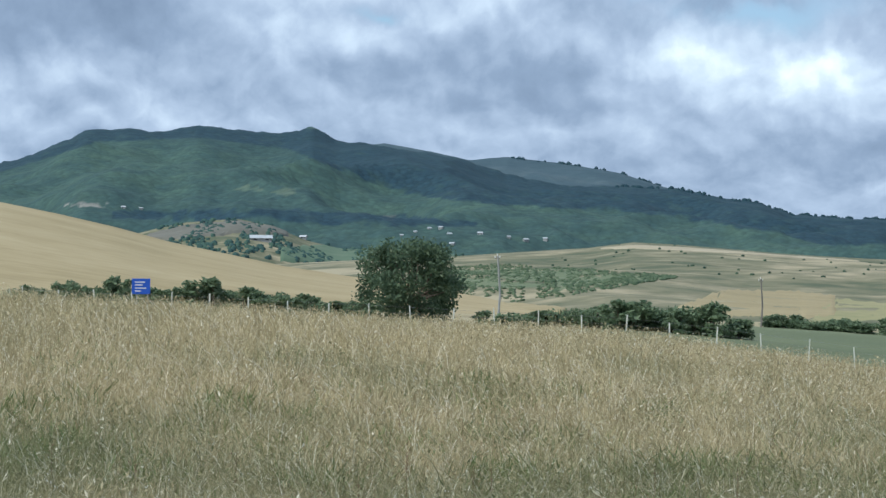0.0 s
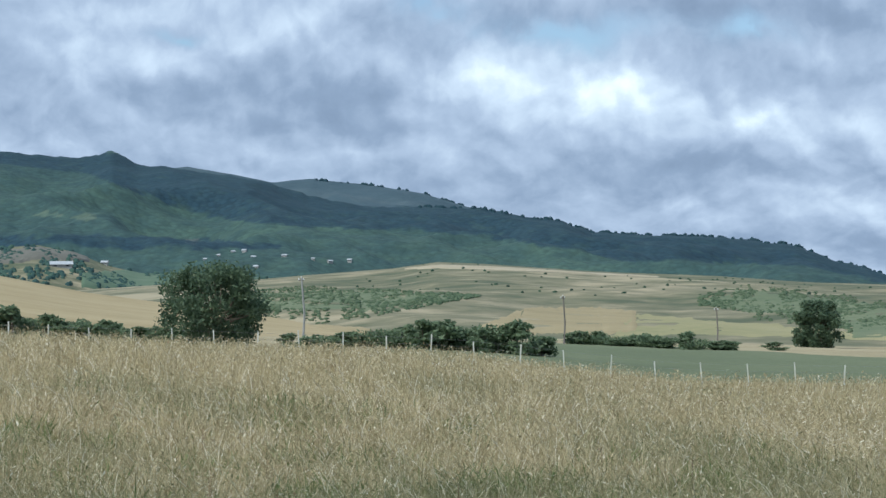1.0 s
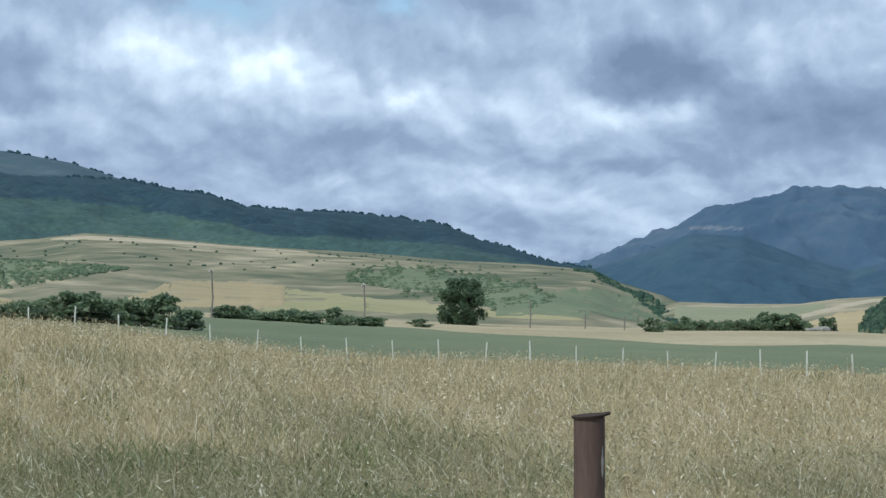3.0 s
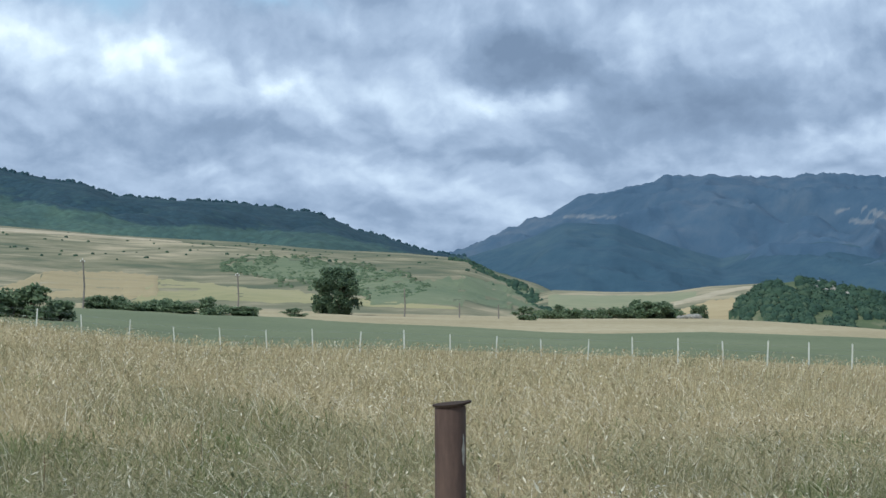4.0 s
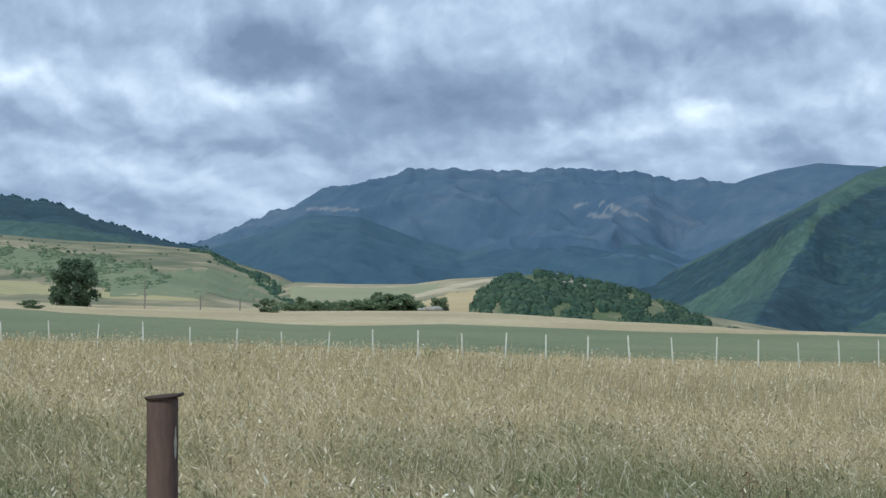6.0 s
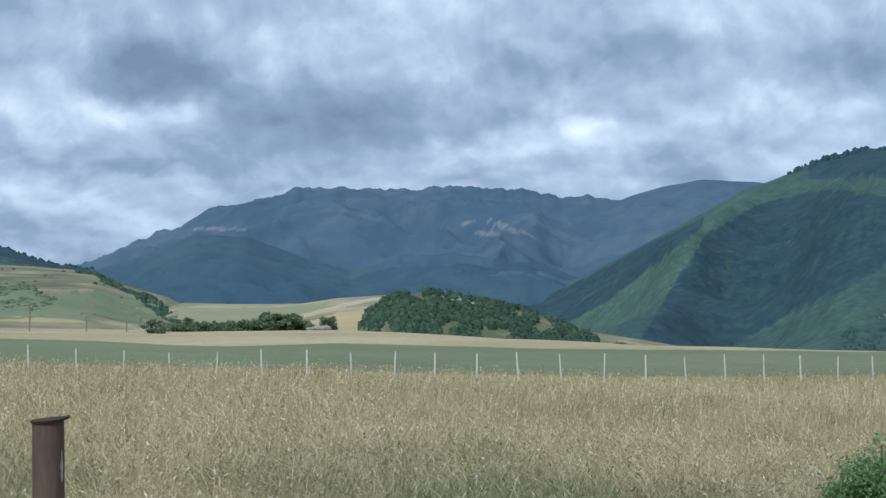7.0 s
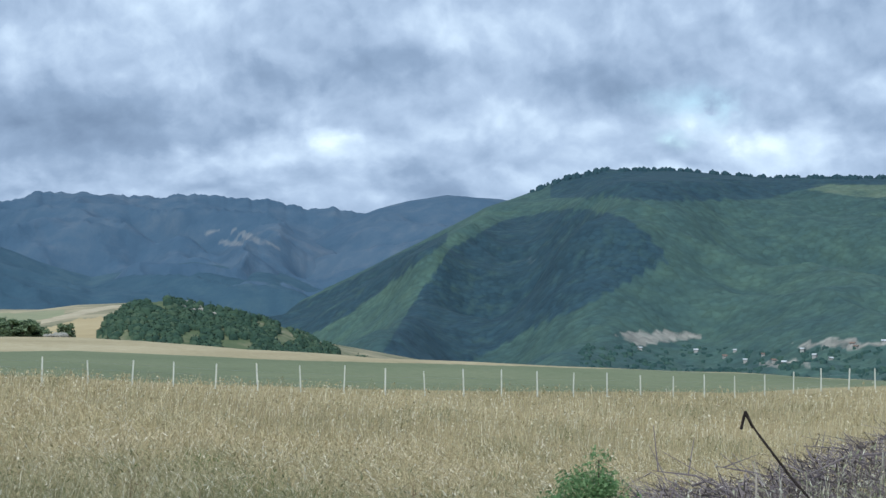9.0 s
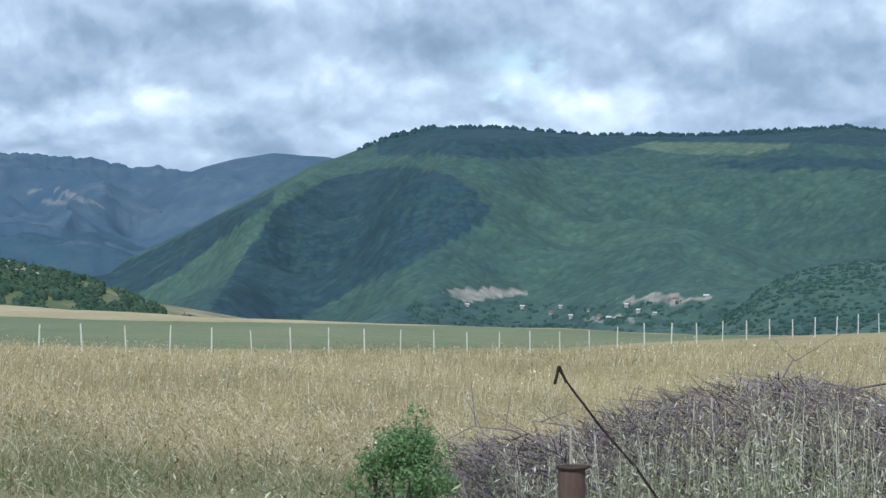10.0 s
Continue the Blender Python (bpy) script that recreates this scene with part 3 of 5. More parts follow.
def drifts(x, y, size, seed):
    return np.array([noise.noise((a / size, b / size, seed)) for a, b in zip(x, y)])


def meadow(name, az0, az1, count, r0, r1, label):
    """Stems that lean with the wind in swirls, taller in tufts and low where green weeds stand."""
    az_, u = RNG.uniform(az0, az1, count), RNG.uniform(0, 1, count)
    r = r0 * (r1 / r0) ** (u ** 0.85)
    x, y = r * np.sin(np.radians(az_)), r * np.cos(np.radians(az_))
    keep = r < np.array([fence_r(max(-30, min(58, a))) for a in az_]) + 3
    tuft = drifts(x, y, 0.55, 8.0) + 0.5 * drifts(x, y, 0.2, 5.0)
    keep &= tuft + RNG.uniform(-0.55, 0.75, count) > -0.05
    x, y, r, tuft = x[keep], y[keep], r[keep], tuft[keep]
    n = len(x)
    z = ground_many(x, y)
    broad_ = drifts(x, y, 7.0, 3.0)
    weedy = np.clip((drifts(x, y, 1.3, 9.0) - 0.10 - 0.007 * r) * 5, 0, 1)
    far = np.clip((r - 45) / 40, 0, 1)
    h = (0.68 + 0.20 * broad_ + 0.30 * tuft - 0.24 * far) * RNG.uniform(0.45, 1.1, n) * (1 - 0.55 * weedy)
    wide = 0.0009 + 0.000085 * r
    swirl = 5.0 * drifts(x, y, 1.1, 12.0)
    lean = np.stack([np.cos(swirl), np.sin(swirl)], -1) * 0.20 + np.array([0.05, -0.02]) + RNG.normal(0, 0.20, (n, 2))
    lean *= h[:, None]
    face = RNG.uniform(-0.9, 0.9, n) + np.radians(22)
    side = np.stack([np.cos(face), -np.sin(face), 0 * face], -1) * wide[:, None]
    base = np.stack([x, y, z], -1)
    tip = base + np.stack([lean[:, 0], lean[:, 1], h], -1)
    bend = base + np.stack([lean[:, 0] * 0.30, lean[:, 1] * 0.30, h * 0.55], -1)
    long = RNG.uniform(0.03, 0.085, n) * (1 + r / 90)
    way = np.stack([lean[:, 0] * 2.6 + RNG.normal(0, 0.42, n), lean[:, 1] * 2.6 + RNG.normal(0, 0.42, n), RNG.uniform(-0.7, 0.6, n)], -1)
    way /= np.linalg.norm(way, axis=1)[:, None]
    end = tip + way * long[:, None]
    fat = side * np.where(RNG.uniform(0, 1, n) < 0.55, RNG.uniform(2.6, 5.4, n), RNG.uniform(1.0, 2.4, n))[:, None]
    half = tip + way * (long * 0.45)[:, None]
    v = np.stack([base - side, base + side, bend + side * 0.8, bend - side * 0.8, tip, half + fat, end, half - fat], 1).reshape(-1, 3)
    i = np.arange(n)[:, None] * 8
    f = np.concatenate([i + [0, 1, 2], i + [0, 2, 3], i + [3, 2, 4], i + [4, 5, 6], i + [4, 6, 7]], 1).reshape(-1, 3)
    stuff(name, v, f, M_STRAW, label, "grass")


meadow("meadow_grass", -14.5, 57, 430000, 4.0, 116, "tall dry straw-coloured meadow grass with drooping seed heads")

def arching_grass(name, az0, az1, count, r0, r1, label):
    """Long blades that arch over among the upright stems."""
    a, r = RNG.uniform(az0, az1, count), r0 * (r1 / r0) ** RNG.uniform(0, 1, count)
    x, y = r * np.sin(np.radians(a)), r * np.cos(np.radians(a))
    root = np.stack([x, y, ground_many(x, y) + 0.12], -1)
    turn, reach, h = RNG.uniform(0, 6.283, count), RNG.uniform(0.22, 0.75, count), RNG.uniform(0.35, 0.80, count)
    out_ = np.stack([np.cos(turn), np.sin(turn), 0 * turn], -1)
    half = np.array([0.9, -0.4, 0.25]) * (0.0013 + 0.00016 * r)[:, None]
    strip = []
    for u in (0.0, 0.35, 0.65, 0.85, 1.0):
        c = root + out_ * (reach * u ** 1.8)[:, None] + np.array([0, 0, 1.0]) * (h * (u * 1.7 - 0.85 * u * u))[:, None]
        w = half * (1.0 - 0.85 * u)
        strip += [c - w, c + w]
    v = np.stack(strip, 1).reshape(-1, 3)
    i = np.arange(count)[:, None] * 10
    f = np.concatenate([i + [2 * k, 2 * k + 1, 2 * k + 3, 2 * k + 2] for k in range(4)], 1).reshape(-1, 4)
    stuff(name, v, f, M_STRAW, label, "grass")


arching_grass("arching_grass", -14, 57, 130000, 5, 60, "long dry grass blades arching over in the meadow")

M_UNDER = island("green_undergrowth", [(0.05, (0.10, 0.150, 0.055)), (0.4, (0.15, 0.195, 0.075)), (0.7, (0.21, 0.235, 0.10)), (1.0, (0.30, 0.295, 0.145))], 0.7, 0.2, thin=0.35, patch=0.4)


def undergrowth(name, az0, az1, count, r0, r1, label):
    """Green leaves that stand in drifts between the dry stems."""
    a, r = RNG.uniform(az0, az1, count * 4), r0 * (r1 / r0) ** RNG.uniform(0, 1, count * 4)
    x, y = r * np.sin(np.radians(a)), r * np.cos(np.radians(a))
    near = drifts(x, y, 1.3, 9.0)
    keep = near + RNG.normal(0, 0.12, len(near)) > 0.10 + 0.007 * r
    x, y, r, near = x[keep][:count], y[keep][:count], r[keep][:count], near[keep][:count]
    n = len(x)
    z = ground_many(x, y)
    h = (0.46 + 0.22 * near) * RNG.uniform(0.7, 1.15, n)
    base = np.stack([x, y, z + h * RNG.uniform(0.2, 0.6, n)], -1)
    d = np.stack([RNG.normal(0, 0.6, n), RNG.normal(0, 0.6, n), np.ones(n)], -1) * (h * 0.5)[:, None]
    face = RNG.uniform(-1.2, 1.2, n) + np.radians(25)
    side = np.stack([np.cos(face), -np.sin(face), 0 * face], -1) * (0.006 + 0.0002 * r)[:, None]
    v = np.stack([base, base + d * 0.5 + side, base + d, base + d * 0.5 - side], 1).reshape(-1, 3)
    stuff(name, v, np.arange(n * 4).reshape(-1, 4), M_UNDER, label, "weeds")


undergrowth("green_undergrowth", -14, 57, 70000, 5, 40, "green weeds in drifts among the dry stems")

M_PETAL = island("white_petals", [(0.0, (0.72, 0.70, 0.62)), (1.0, (0.85, 0.85, 0.80))], 0.7, 0.2, thin=0.2)
M_DOCK = island("dock_seed", [(0.0, (0.10, 0.060, 0.040)), (0.6, (0.17, 0.105, 0.070)), (1.0, (0.25, 0.165, 0.11))], 0.8, 0.15, thin=0.1)


def specks(name, az0, az1, r0, r1, plants, per, size, low, high, tall, mat, label):
    """Small flowers or seeds set close together along the upper part of scattered stems."""
    a, r = RNG.uniform(az0, az1, plants), r0 * (r1 / r0) ** RNG.uniform(0, 1, plants)
    x, y = r * np.sin(np.radians(a)), r * np.cos(np.radians(a))
    root = np.stack([x, y, ground_many(x, y)], -1)
    h = RNG.uniform(*tall, plants)
    p = np.repeat(root, per, 0)
    p[:, 2] += np.repeat(h, per) * RNG.uniform(low, high, plants * per)
    p[:, :2] += RNG.normal(0, 0.022, (plants * per, 2))
    u, w = RNG.normal(0, 1, (len(p), 3)), RNG.normal(0, 1, (len(p), 3))
    u /= np.linalg.norm(u, axis=1)[:, None]
    w /= np.linalg.norm(w, axis=1)[:, None]
    s = (size * RNG.uniform(0.6, 1.3, len(p)))[:, None]
    v = np.stack([p - u * s, p + w * s * 0.7, p + u * s, p - w * s * 0.7], 1).reshape(-1, 3)
    side = np.array([0.9, -0.4, 0.0]) * 0.002
    top = root + np.stack([0 * h, 0 * h, h], -1)
    stem = np.stack([root - side, root + side, top + side, top - side], 1).reshape(-1, 3)
    if mat is not M_PETAL:
        v = np.concatenate([v, stem])
    stuff(name, v, np.arange(len(v)).reshape(-1, 4), mat, label, "wild flowers" if mat is M_PETAL else "weeds")


specks("white_flowers", -12, 56, 8.5, 20, 200, 7, 0.007, 0.93, 1.0, (0.62, 0.92), M_PETAL, "small white wild flowers dotted among the dry grass")
specks("dock_stalks", -12, 46, 6, 26, 110, 46, 0.009, 0.5, 1.0, (0.65, 0.95), M_DOCK, "reddish brown dock stalks standing in the meadow")

# ---- fence ----
M_POST = blotched("whitewashed_wood", [(0.3, (0.38, 0.39, 0.35)), (0.5, (0.56, 0.57, 0.51)), (0.7, (0.68, 0.69, 0.63))], 3.0, 30.0, relief=0.004)
M_WIRE, _t, _b = material("galvanised_wire", 0.45, 0.5)
_b.inputs["Base Color"].default_value, _b.inputs["Metallic"].default_value = (0.30, 0.31, 0.31, 1), 0.9


def bar(bm, p, q, w, d, taper=1.0):
    """A squared stick from p to q."""
    p, q = Vector(p), Vector(q)
    axis = (q - p).normalized()
    side = axis.cross(Vector((0.21, 0.97, 0.1))).normalized()
    up = side.cross(axis)
    rings = []
    for c, s in ((p, 1.0), (q, taper)):
        rings.append([bm.verts.new(c + side * (a * w * s / 2) + up * (b * d * s / 2)) for a, b in ((-1, -1), (1, -1), (1, 1), (-1, 1))])
    for i in range(4):
        bm.faces.new((rings[0][i], rings[0][(i + 1) % 4], rings[1][(i + 1) % 4], rings[1][i]))
    bm.faces.new(rings[0][::-1])
    bm.faces.new(rings[1])


def fence_points():
    pts, az_ = [], -16.0
    while az_ < 57:
        r = fence_r(az_)
        pts.append(polar(az_, r, ground_z(az_, r)))
        a = az_
        while (polar(a, fence_r(a)) - pts[-1].xy.to_3d()).length < 2.0 + 0.5 * smooth(26, 34, az_):
            a += 0.02
        az_ = a
    return pts


fence = empty("wire_fence", pose(0, 0, 0))
tagged(fence, "long wire fence of pale wooden posts along the field", "fence")
FENCE = fence_points()
rnd = random.Random(4)
for p in FENCE:
    bm = bmesh.new()
    h = 1.02 + 0.30 * smooth(27, 36, math.degrees(math.atan2(p.x, p.y))) + rnd.uniform(-0.12, 0.10)
    bar(bm, p - Vector((0, 0, 0.3)), p + Vector((rnd.uniform(-0.09, 0.09), rnd.uniform(-0.05, 0.05), h)), rnd.uniform(0.05, 0.072), 0.06, 0.85)
    part("post", bm, M_POST, fence)
for k in range(3):
    bm = bmesh.new()
    for a, b in zip(FENCE, FENCE[1:]):
        up = Vector((0, 0, 0.35 + 0.28 * k))
        bar(bm, a + up, b + up, 0.006, 0.006)
    part("wire", bm, M_WIRE, fence)

# ---- patches on the slopes ----


def slope_patch(ridge, name, stations, mat, label, category, lift=0.15, n=40, m=10):
    """A field or bare patch lying on a slope. stations: heading, lower and upper height in degrees."""
    a0, a1 = stations[0][0], stations[-1][0]
    low, high = [(s[0], s[1]) for s in stations], [(s[0], s[2]) for s in stations]
    verts = []
    for i in range(n + 1):
        a = a0 + (a1 - a0) * i / n
        j = (a1 - a0) * 0.02 * noise.noise((a * 5.0, 1.7, 0.0))
        lo, hi = table(a, low), table(a, high)
        wob = (hi - lo) * 0.12
        lo += wob * noise.noise((a * 7.0, 0.3, 2.0))
        hi += wob * noise.noise((a * 7.0, 5.3, 2.0))
        v0, v1 = ridge.at(a, lo)[1], ridge.at(a, hi)[1]
        for k in range(m + 1):
            p = ridge.place(a + j, v0 + (v1 - v0) * k / m)
            verts.append(p + Vector((0, 0, lift if 0 < k < m and 0 < i < n else -2.0 * lift)))
    faces = [(i * (m + 1) + k, (i + 1) * (m + 1) + k, (i + 1) * (m + 1) + k + 1, i * (m + 1) + k + 1) for i in range(n) for k in range(m)]
    return tagged(mesh_object(name, verts, faces, mat), label, category, kind="structure")


M_YELLOW = blotched("ripe_field", [(0.3, (0.25, 0.205, 0.11)), (0.5, (0.325, 0.265, 0.15)), (0.7, (0.37, 0.31, 0.185))], 0.03, 0.4, relief=0.1, stretch=(1, 2.5, 1))
M_PALE = blotched("pale_field", [(0.3, (0.23, 0.225, 0.115)), (0.5, (0.30, 0.275, 0.145)), (0.7, (0.35, 0.31, 0.18))], 0.03, 0.4, relief=0.1)
M_GREENISH = blotched("green_pasture", [(0.3, (0.10, 0.135, 0.08)), (0.5, (0.145, 0.175, 0.10)), (0.7, (0.20, 0.21, 0.13))], 0.03, 0.3, relief=0.2)
M_SAGE = blotched("sage_pasture", [(0.3, (0.17, 0.19, 0.11)), (0.5, (0.225, 0.235, 0.14)), (0.7, (0.28, 0.275, 0.17))], 0.03, 0.4, relief=0.1)
M_TRACK = blotched("dirt_track", [(0.3, (0.30, 0.255, 0.17)), (0.5, (0.39, 0.335, 0.235)), (0.7, (0.46, 0.40, 0.30))], 0.1, 0.9, relief=0.05)

slope_patch(olive_hill, "ripe_field", [(6.6, -0.30, -0.05), (7.83, -0.36, 0.49), (8.96, -0.38, 0.57), (10.27, -0.40, 0.52), (11.25, -0.40, 0.42)], M_YELLOW, "golden ripe grain field at the hill's foot", "field", 0.1)
slope_patch(olive_hill, "pale_field", [(10.3, -0.45, -0.20), (11.3, -0.45, 0.33), (13.5, -0.48, 0.1), (15.8, -0.52, -0.14), (17.0, -0.55, -0.30), (20.0, -0.62, -0.58)], M_PALE, "pale yellow-green field at the hill's foot", "field", 0.07)
slope_patch(olive_hill, "ripe_field", [(-1.0, -0.2, 0.12), (0.8, -0.2, 0.16), (2.6, -0.25, 0.05), (3.6, -0.25, -0.1)], M_YELLOW, "narrow golden field strip beyond the hedge", "field", 0.3)
slope_patch(olive_hill, "green_scrub_pasture", [(-0.5, 0.5, 1.0), (0.6, 0.42, 1.09), (1.9, 0.25, 1.15), (3.54, 0.42, 1.06), (5.16, 0.64, 0.96), (6.7, 0.86, 0.89)], M_GREENISH, "green scrubby hollow in the dry pasture", "pasture", 0.08)
slope_patch(olive_hill, "green_scrub_pasture", [(13.2, 0.5, 0.7), (14.36, 0.3, 0.95), (16.0, 0.0, 0.76), (17.7, -0.25, 0.57), (18.7, -0.05, 0.2)], M_GREENISH, "green scrubby slope in the dry pasture", "pasture", 0.08)
slope_patch(olive_hill, "green_pasture", [(17.2, -0.58, -0.2), (18.8, -0.60, 0.3), (20.5, -0.62, 0.35), (22.0, -0.66, 0.0), (23.4, -0.8, -0.5)], M_GREENISH, "grey-green pasture low on the hill", "pasture", 0.15)
slope_patch(olive_hill, "dry_crest", [(4.4, 1.66, 1.67), (5.5, 1.66, 1.79), (7.0, 1.62, 1.72), (9.0, 1.50, 1.56), (12.0, 1.32, 1.34)], M_TRACK, "bleached dry grass along the hill's crest", "field", 0.2)
slope_patch(saddle_hill, "pale_field", [(22.4, -0.62, -0.16), (24.0, -0.62, -0.2), (25.4, -0.55, -0.2), (26.8, -0.26, -0.08)], M_SAGE, "pale yellow-green field on the grass rise", "field", 0.06)
slope_patch(saddle_hill, "dirt_track", [(26.0, -0.55, -0.45), (26.6, -0.42, -0.28), (27.3, -0.24, -0.10), (28.0, -0.08, 0.02), (28.8, 0.0, 0.06)], M_TRACK, "pale dirt track climbing the grass rise", "track", 0.12)
slope_patch(saddle_hill, "stubble_field", [(25.6, -1.05, -1.0), (26.2, -1.05, -0.6), (27.0, -1.05, -0.35), (27.8, -1.05, -0.25), (28.8, -1.05, -0.2)], M_TAN, "tan stubble beside the dirt track", "field", 0.06)
slope_patch(foothill, "fallow_field", [(-8.6, 1.75, 1.95), (-7.4, 1.85, 2.28), (-5.9, 2.0, 2.42), (-4.9, 2.0, 2.24), (-4.4, 1.95, 2.05)], M_BARE, "grey-brown fallow field on the foothill", "field", 1.0)
slope_patch(foothill, "green_pasture", [(-4.8, 1.2, 1.6), (-3.5, 1.1, 1.75), (-1.5, 1.1, 1.5), (0.5, 1.2, 1.45)], M_MEADOW_FAR, "green meadow below the village", "field", 1.0)

# ---- woods and scrub ----
ICO = bmesh.new()
bmesh.ops.create_icosphere(ICO, subdivisions=1, radius=1.0)
ICO.verts.ensure_lookup_table()
ICO_V = np.array([v.co[:] for v in ICO.verts])
ICO_F = np.array([[v.index for v in f.verts] for f in ICO.faces if f.calc_center_median().z > -0.6])
ICO.free()


def clumps(name, points, sizes, mat, label, category, squash=0.8, jitter=0.28, parent=None, lift=0.05, sink=9.0):
    """Leafy crowns or bushes, one lumpy crown at each point."""
    pts, sizes = np.asarray([tuple(p) for p in points]), np.asarray(sizes)
    n = len(pts)
    turn = RNG.uniform(0, 6.28, n)
    c, s = np.cos(turn), np.sin(turn)
    unit = ICO_V[None] * (1 + RNG.uniform(-jitter, jitter, (n, len(ICO_V), 1)))
    unit[..., 2] = np.where(unit[..., 2] < 0, unit[..., 2] * sink, unit[..., 2])
    x = unit[..., 0] * c[:, None] - unit[..., 1] * s[:, None]
    y = unit[..., 0] * s[:, None] + unit[..., 1] * c[:, None]
    tall = squash * RNG.uniform(0.85, 1.2, n)
    v = np.stack([x * sizes[:, None], y * sizes[:, None], (unit[..., 2] * tall[:, None] + lift) * sizes[:, None]], -1) + pts[:, None]
    f = ICO_F[None] + (np.arange(n) * len(ICO_V))[:, None, None]
    return stuff(name, v.reshape(-1, 3), f.reshape(-1, 3), mat, label, category, parent, True)


def wood(ridge, az0, az1, v0, v1, count, size, keep):
    """Places for trees on a slope, thinned by keep(az, v, noise)."""
    pts, sizes = [], []
    while len(pts) < count:
        a, v = RNG.uniform(az0, az1), RNG.uniform(v0, v1)
        if keep(a, v):
            pts.append(ridge.surface(a, v))
            sizes.append(size * RNG.uniform(0.65, 1.45))
    return pts, sizes


def patchy(a, v, sx, sv, seed):
    return noise.fractal((a * sx, v * sv, seed), 0.8, 2.0, 3)


# Tree green with some haze blue put into it.
M_LEAFY = island("broadleaf_wood", [(0.15, (0.036, 0.071, 0.072)), (0.4, (0.047, 0.087, 0.079)), (0.6, (0.058, 0.102, 0.085)), (0.85, (0.075, 0.124, 0.092))], 0.9, 0.05, patch=0.004)
# Darker copy of the wood colour, with shade and haze painted in.
M_DIM_WOOD = island("dim_wood", [(0.1, (0.025, 0.053, 0.070)), (0.5, (0.030, 0.061, 0.076)), (0.9, (0.037, 0.071, 0.083))], 0.9, 0.05, patch=0.006)
M_SPUR = island("spur_leaves", [(0.1, (0.026, 0.056, 0.058)), (0.5, (0.036, 0.072, 0.066)), (0.9, (0.052, 0.094, 0.074))], 0.9, 0.05, patch=0.02)
M_SCRUB_PALE = island("pasture_scrub_leaves", [(0.1, (0.050, 0.082, 0.048)), (0.4, (0.080, 0.115, 0.066)), (0.7, (0.110, 0.145, 0.085)), (0.95, (0.15, 0.175, 0.11))], 0.85, 0.1, patch=0.05)
M_SCRUB = island("scrub_leaves", [(0.1, (0.021, 0.044, 0.034)), (0.4, (0.034, 0.064, 0.044)), (0.7, (0.050, 0.084, 0.053)), (0.95, (0.085, 0.112, 0.072))], 0.85, 0.1, patch=0.05)

def woods_on(ridge, az0, az1, v0, v1, count, size, keep, name, mat, label, squash=0.9):
    pts, sizes = wood(ridge, az0, az1, v0, v1, count, size, keep)
    clumps(name, pts, sizes, mat, label, "forest", squash, 0.22)


woods_on(right_mountain, 40, 57, 0.985, 1.0, 420, 4.6, lambda a, v: patchy(a, v, 3.0, 0.1, 1.0) > -0.35, "ridge_trees", M_DIM_WOOD, "row of dark trees along the mountain top", squash=1.0)
woods_on(left_mountain, 5, 21, 0.992, 1.0, 260, 3.6, lambda a, v: patchy(a, v, 3.0, 0.1, 2.0) > -0.25, "ridge_trees", M_DIM_WOOD, "uneven row of dark trees along the long crest", squash=0.9)
woods_on(back_mountain, 2, 7, 0.99, 1.0, 60, 4.0, lambda a, v: patchy(a, v, 3.0, 0.1, 6.0) > 0.0, "ridge_trees", M_DIM_WOOD, "scattered dark trees on the bare ridge", squash=0.9)

pts, sizes = wood(knoll, 27.6, 35.8, 0.02, 1.0, 3600, 0.44, lambda a, v: patchy(a, v, 2.2, 3.0, 5.0) > -0.16 + 0.45 * smooth(33.0, 35.0, a))
SPRAYS = [("knoll_foliage", pts, sizes, "ragged leafy sprays of the knoll scrub")]
clumps("knoll_scrub", pts, sizes, M_SCRUB, "dense green scrub over the rocky knoll", "scrub", lift=0.3, jitter=0.36)


def scrub_in(ridge, stations, count, size, thin):
    """Places for shrubs inside a stretch of slope, thinned towards its ragged edge."""
    pts, sizes = [], []
    while len(pts) < count:
        a = RNG.uniform(stations[0][0], stations[-1][0])
        lo, hi = table(a, [(q[0], q[1]) for q in stations]), table(a, [(q[0], q[2]) for q in stations])
        v0, v1 = ridge.at(a, lo)[1], ridge.at(a, hi)[1]
        u = RNG.uniform(-0.08, 1.08)
        if patchy(a, u, 2.2, 2.5, 4.0) > thin + 0.9 * max(0.0, abs(u - 0.5) - 0.38):
            pts.append(ridge.surface(a, v0 + (v1 - v0) * u))
            sizes.append(size * RNG.uniform(0.5, 1.4))
    return pts, sizes


pts, sizes = scrub_in(olive_hill, [(-0.5, 0.5, 1.0), (0.6, 0.42, 1.09), (1.9, 0.25, 1.15), (3.54, 0.42, 1.06), (5.16, 0.64, 0.96), (6.7, 0.84, 0.90)], 4200, 0.34, -0.30)
clumps("hollow_scrub", pts, sizes, M_SCRUB_PALE, "low green scrub in the pasture hollow", "scrub", 0.6, lift=0.2, jitter=0.36, sink=1.0)
pts, sizes = scrub_in(olive_hill, [(13.0, 0.5, 0.8), (14.36, 0.3, 1.0), (16.0, -0.05, 0.82), (17.7, -0.28, 0.60), (19.0, -0.1, 0.2)], 2600, 0.31, -0.12)
clumps("slope_scrub", pts, sizes, M_SCRUB_PALE, "scattered green scrub on the pasture slope", "scrub", 0.6, lift=0.2, jitter=0.36, sink=1.0)
pts, sizes = wood(olive_hill, 3.0, 21.0, 0.5, 0.97, 110, 0.36, lambda a, v: True)
clumps("pasture_shrubs", pts, sizes, M_SCRUB, "small dark shrubs dotted over the dry pasture", "scrub", 0.7, lift=0.3, jitter=0.36)
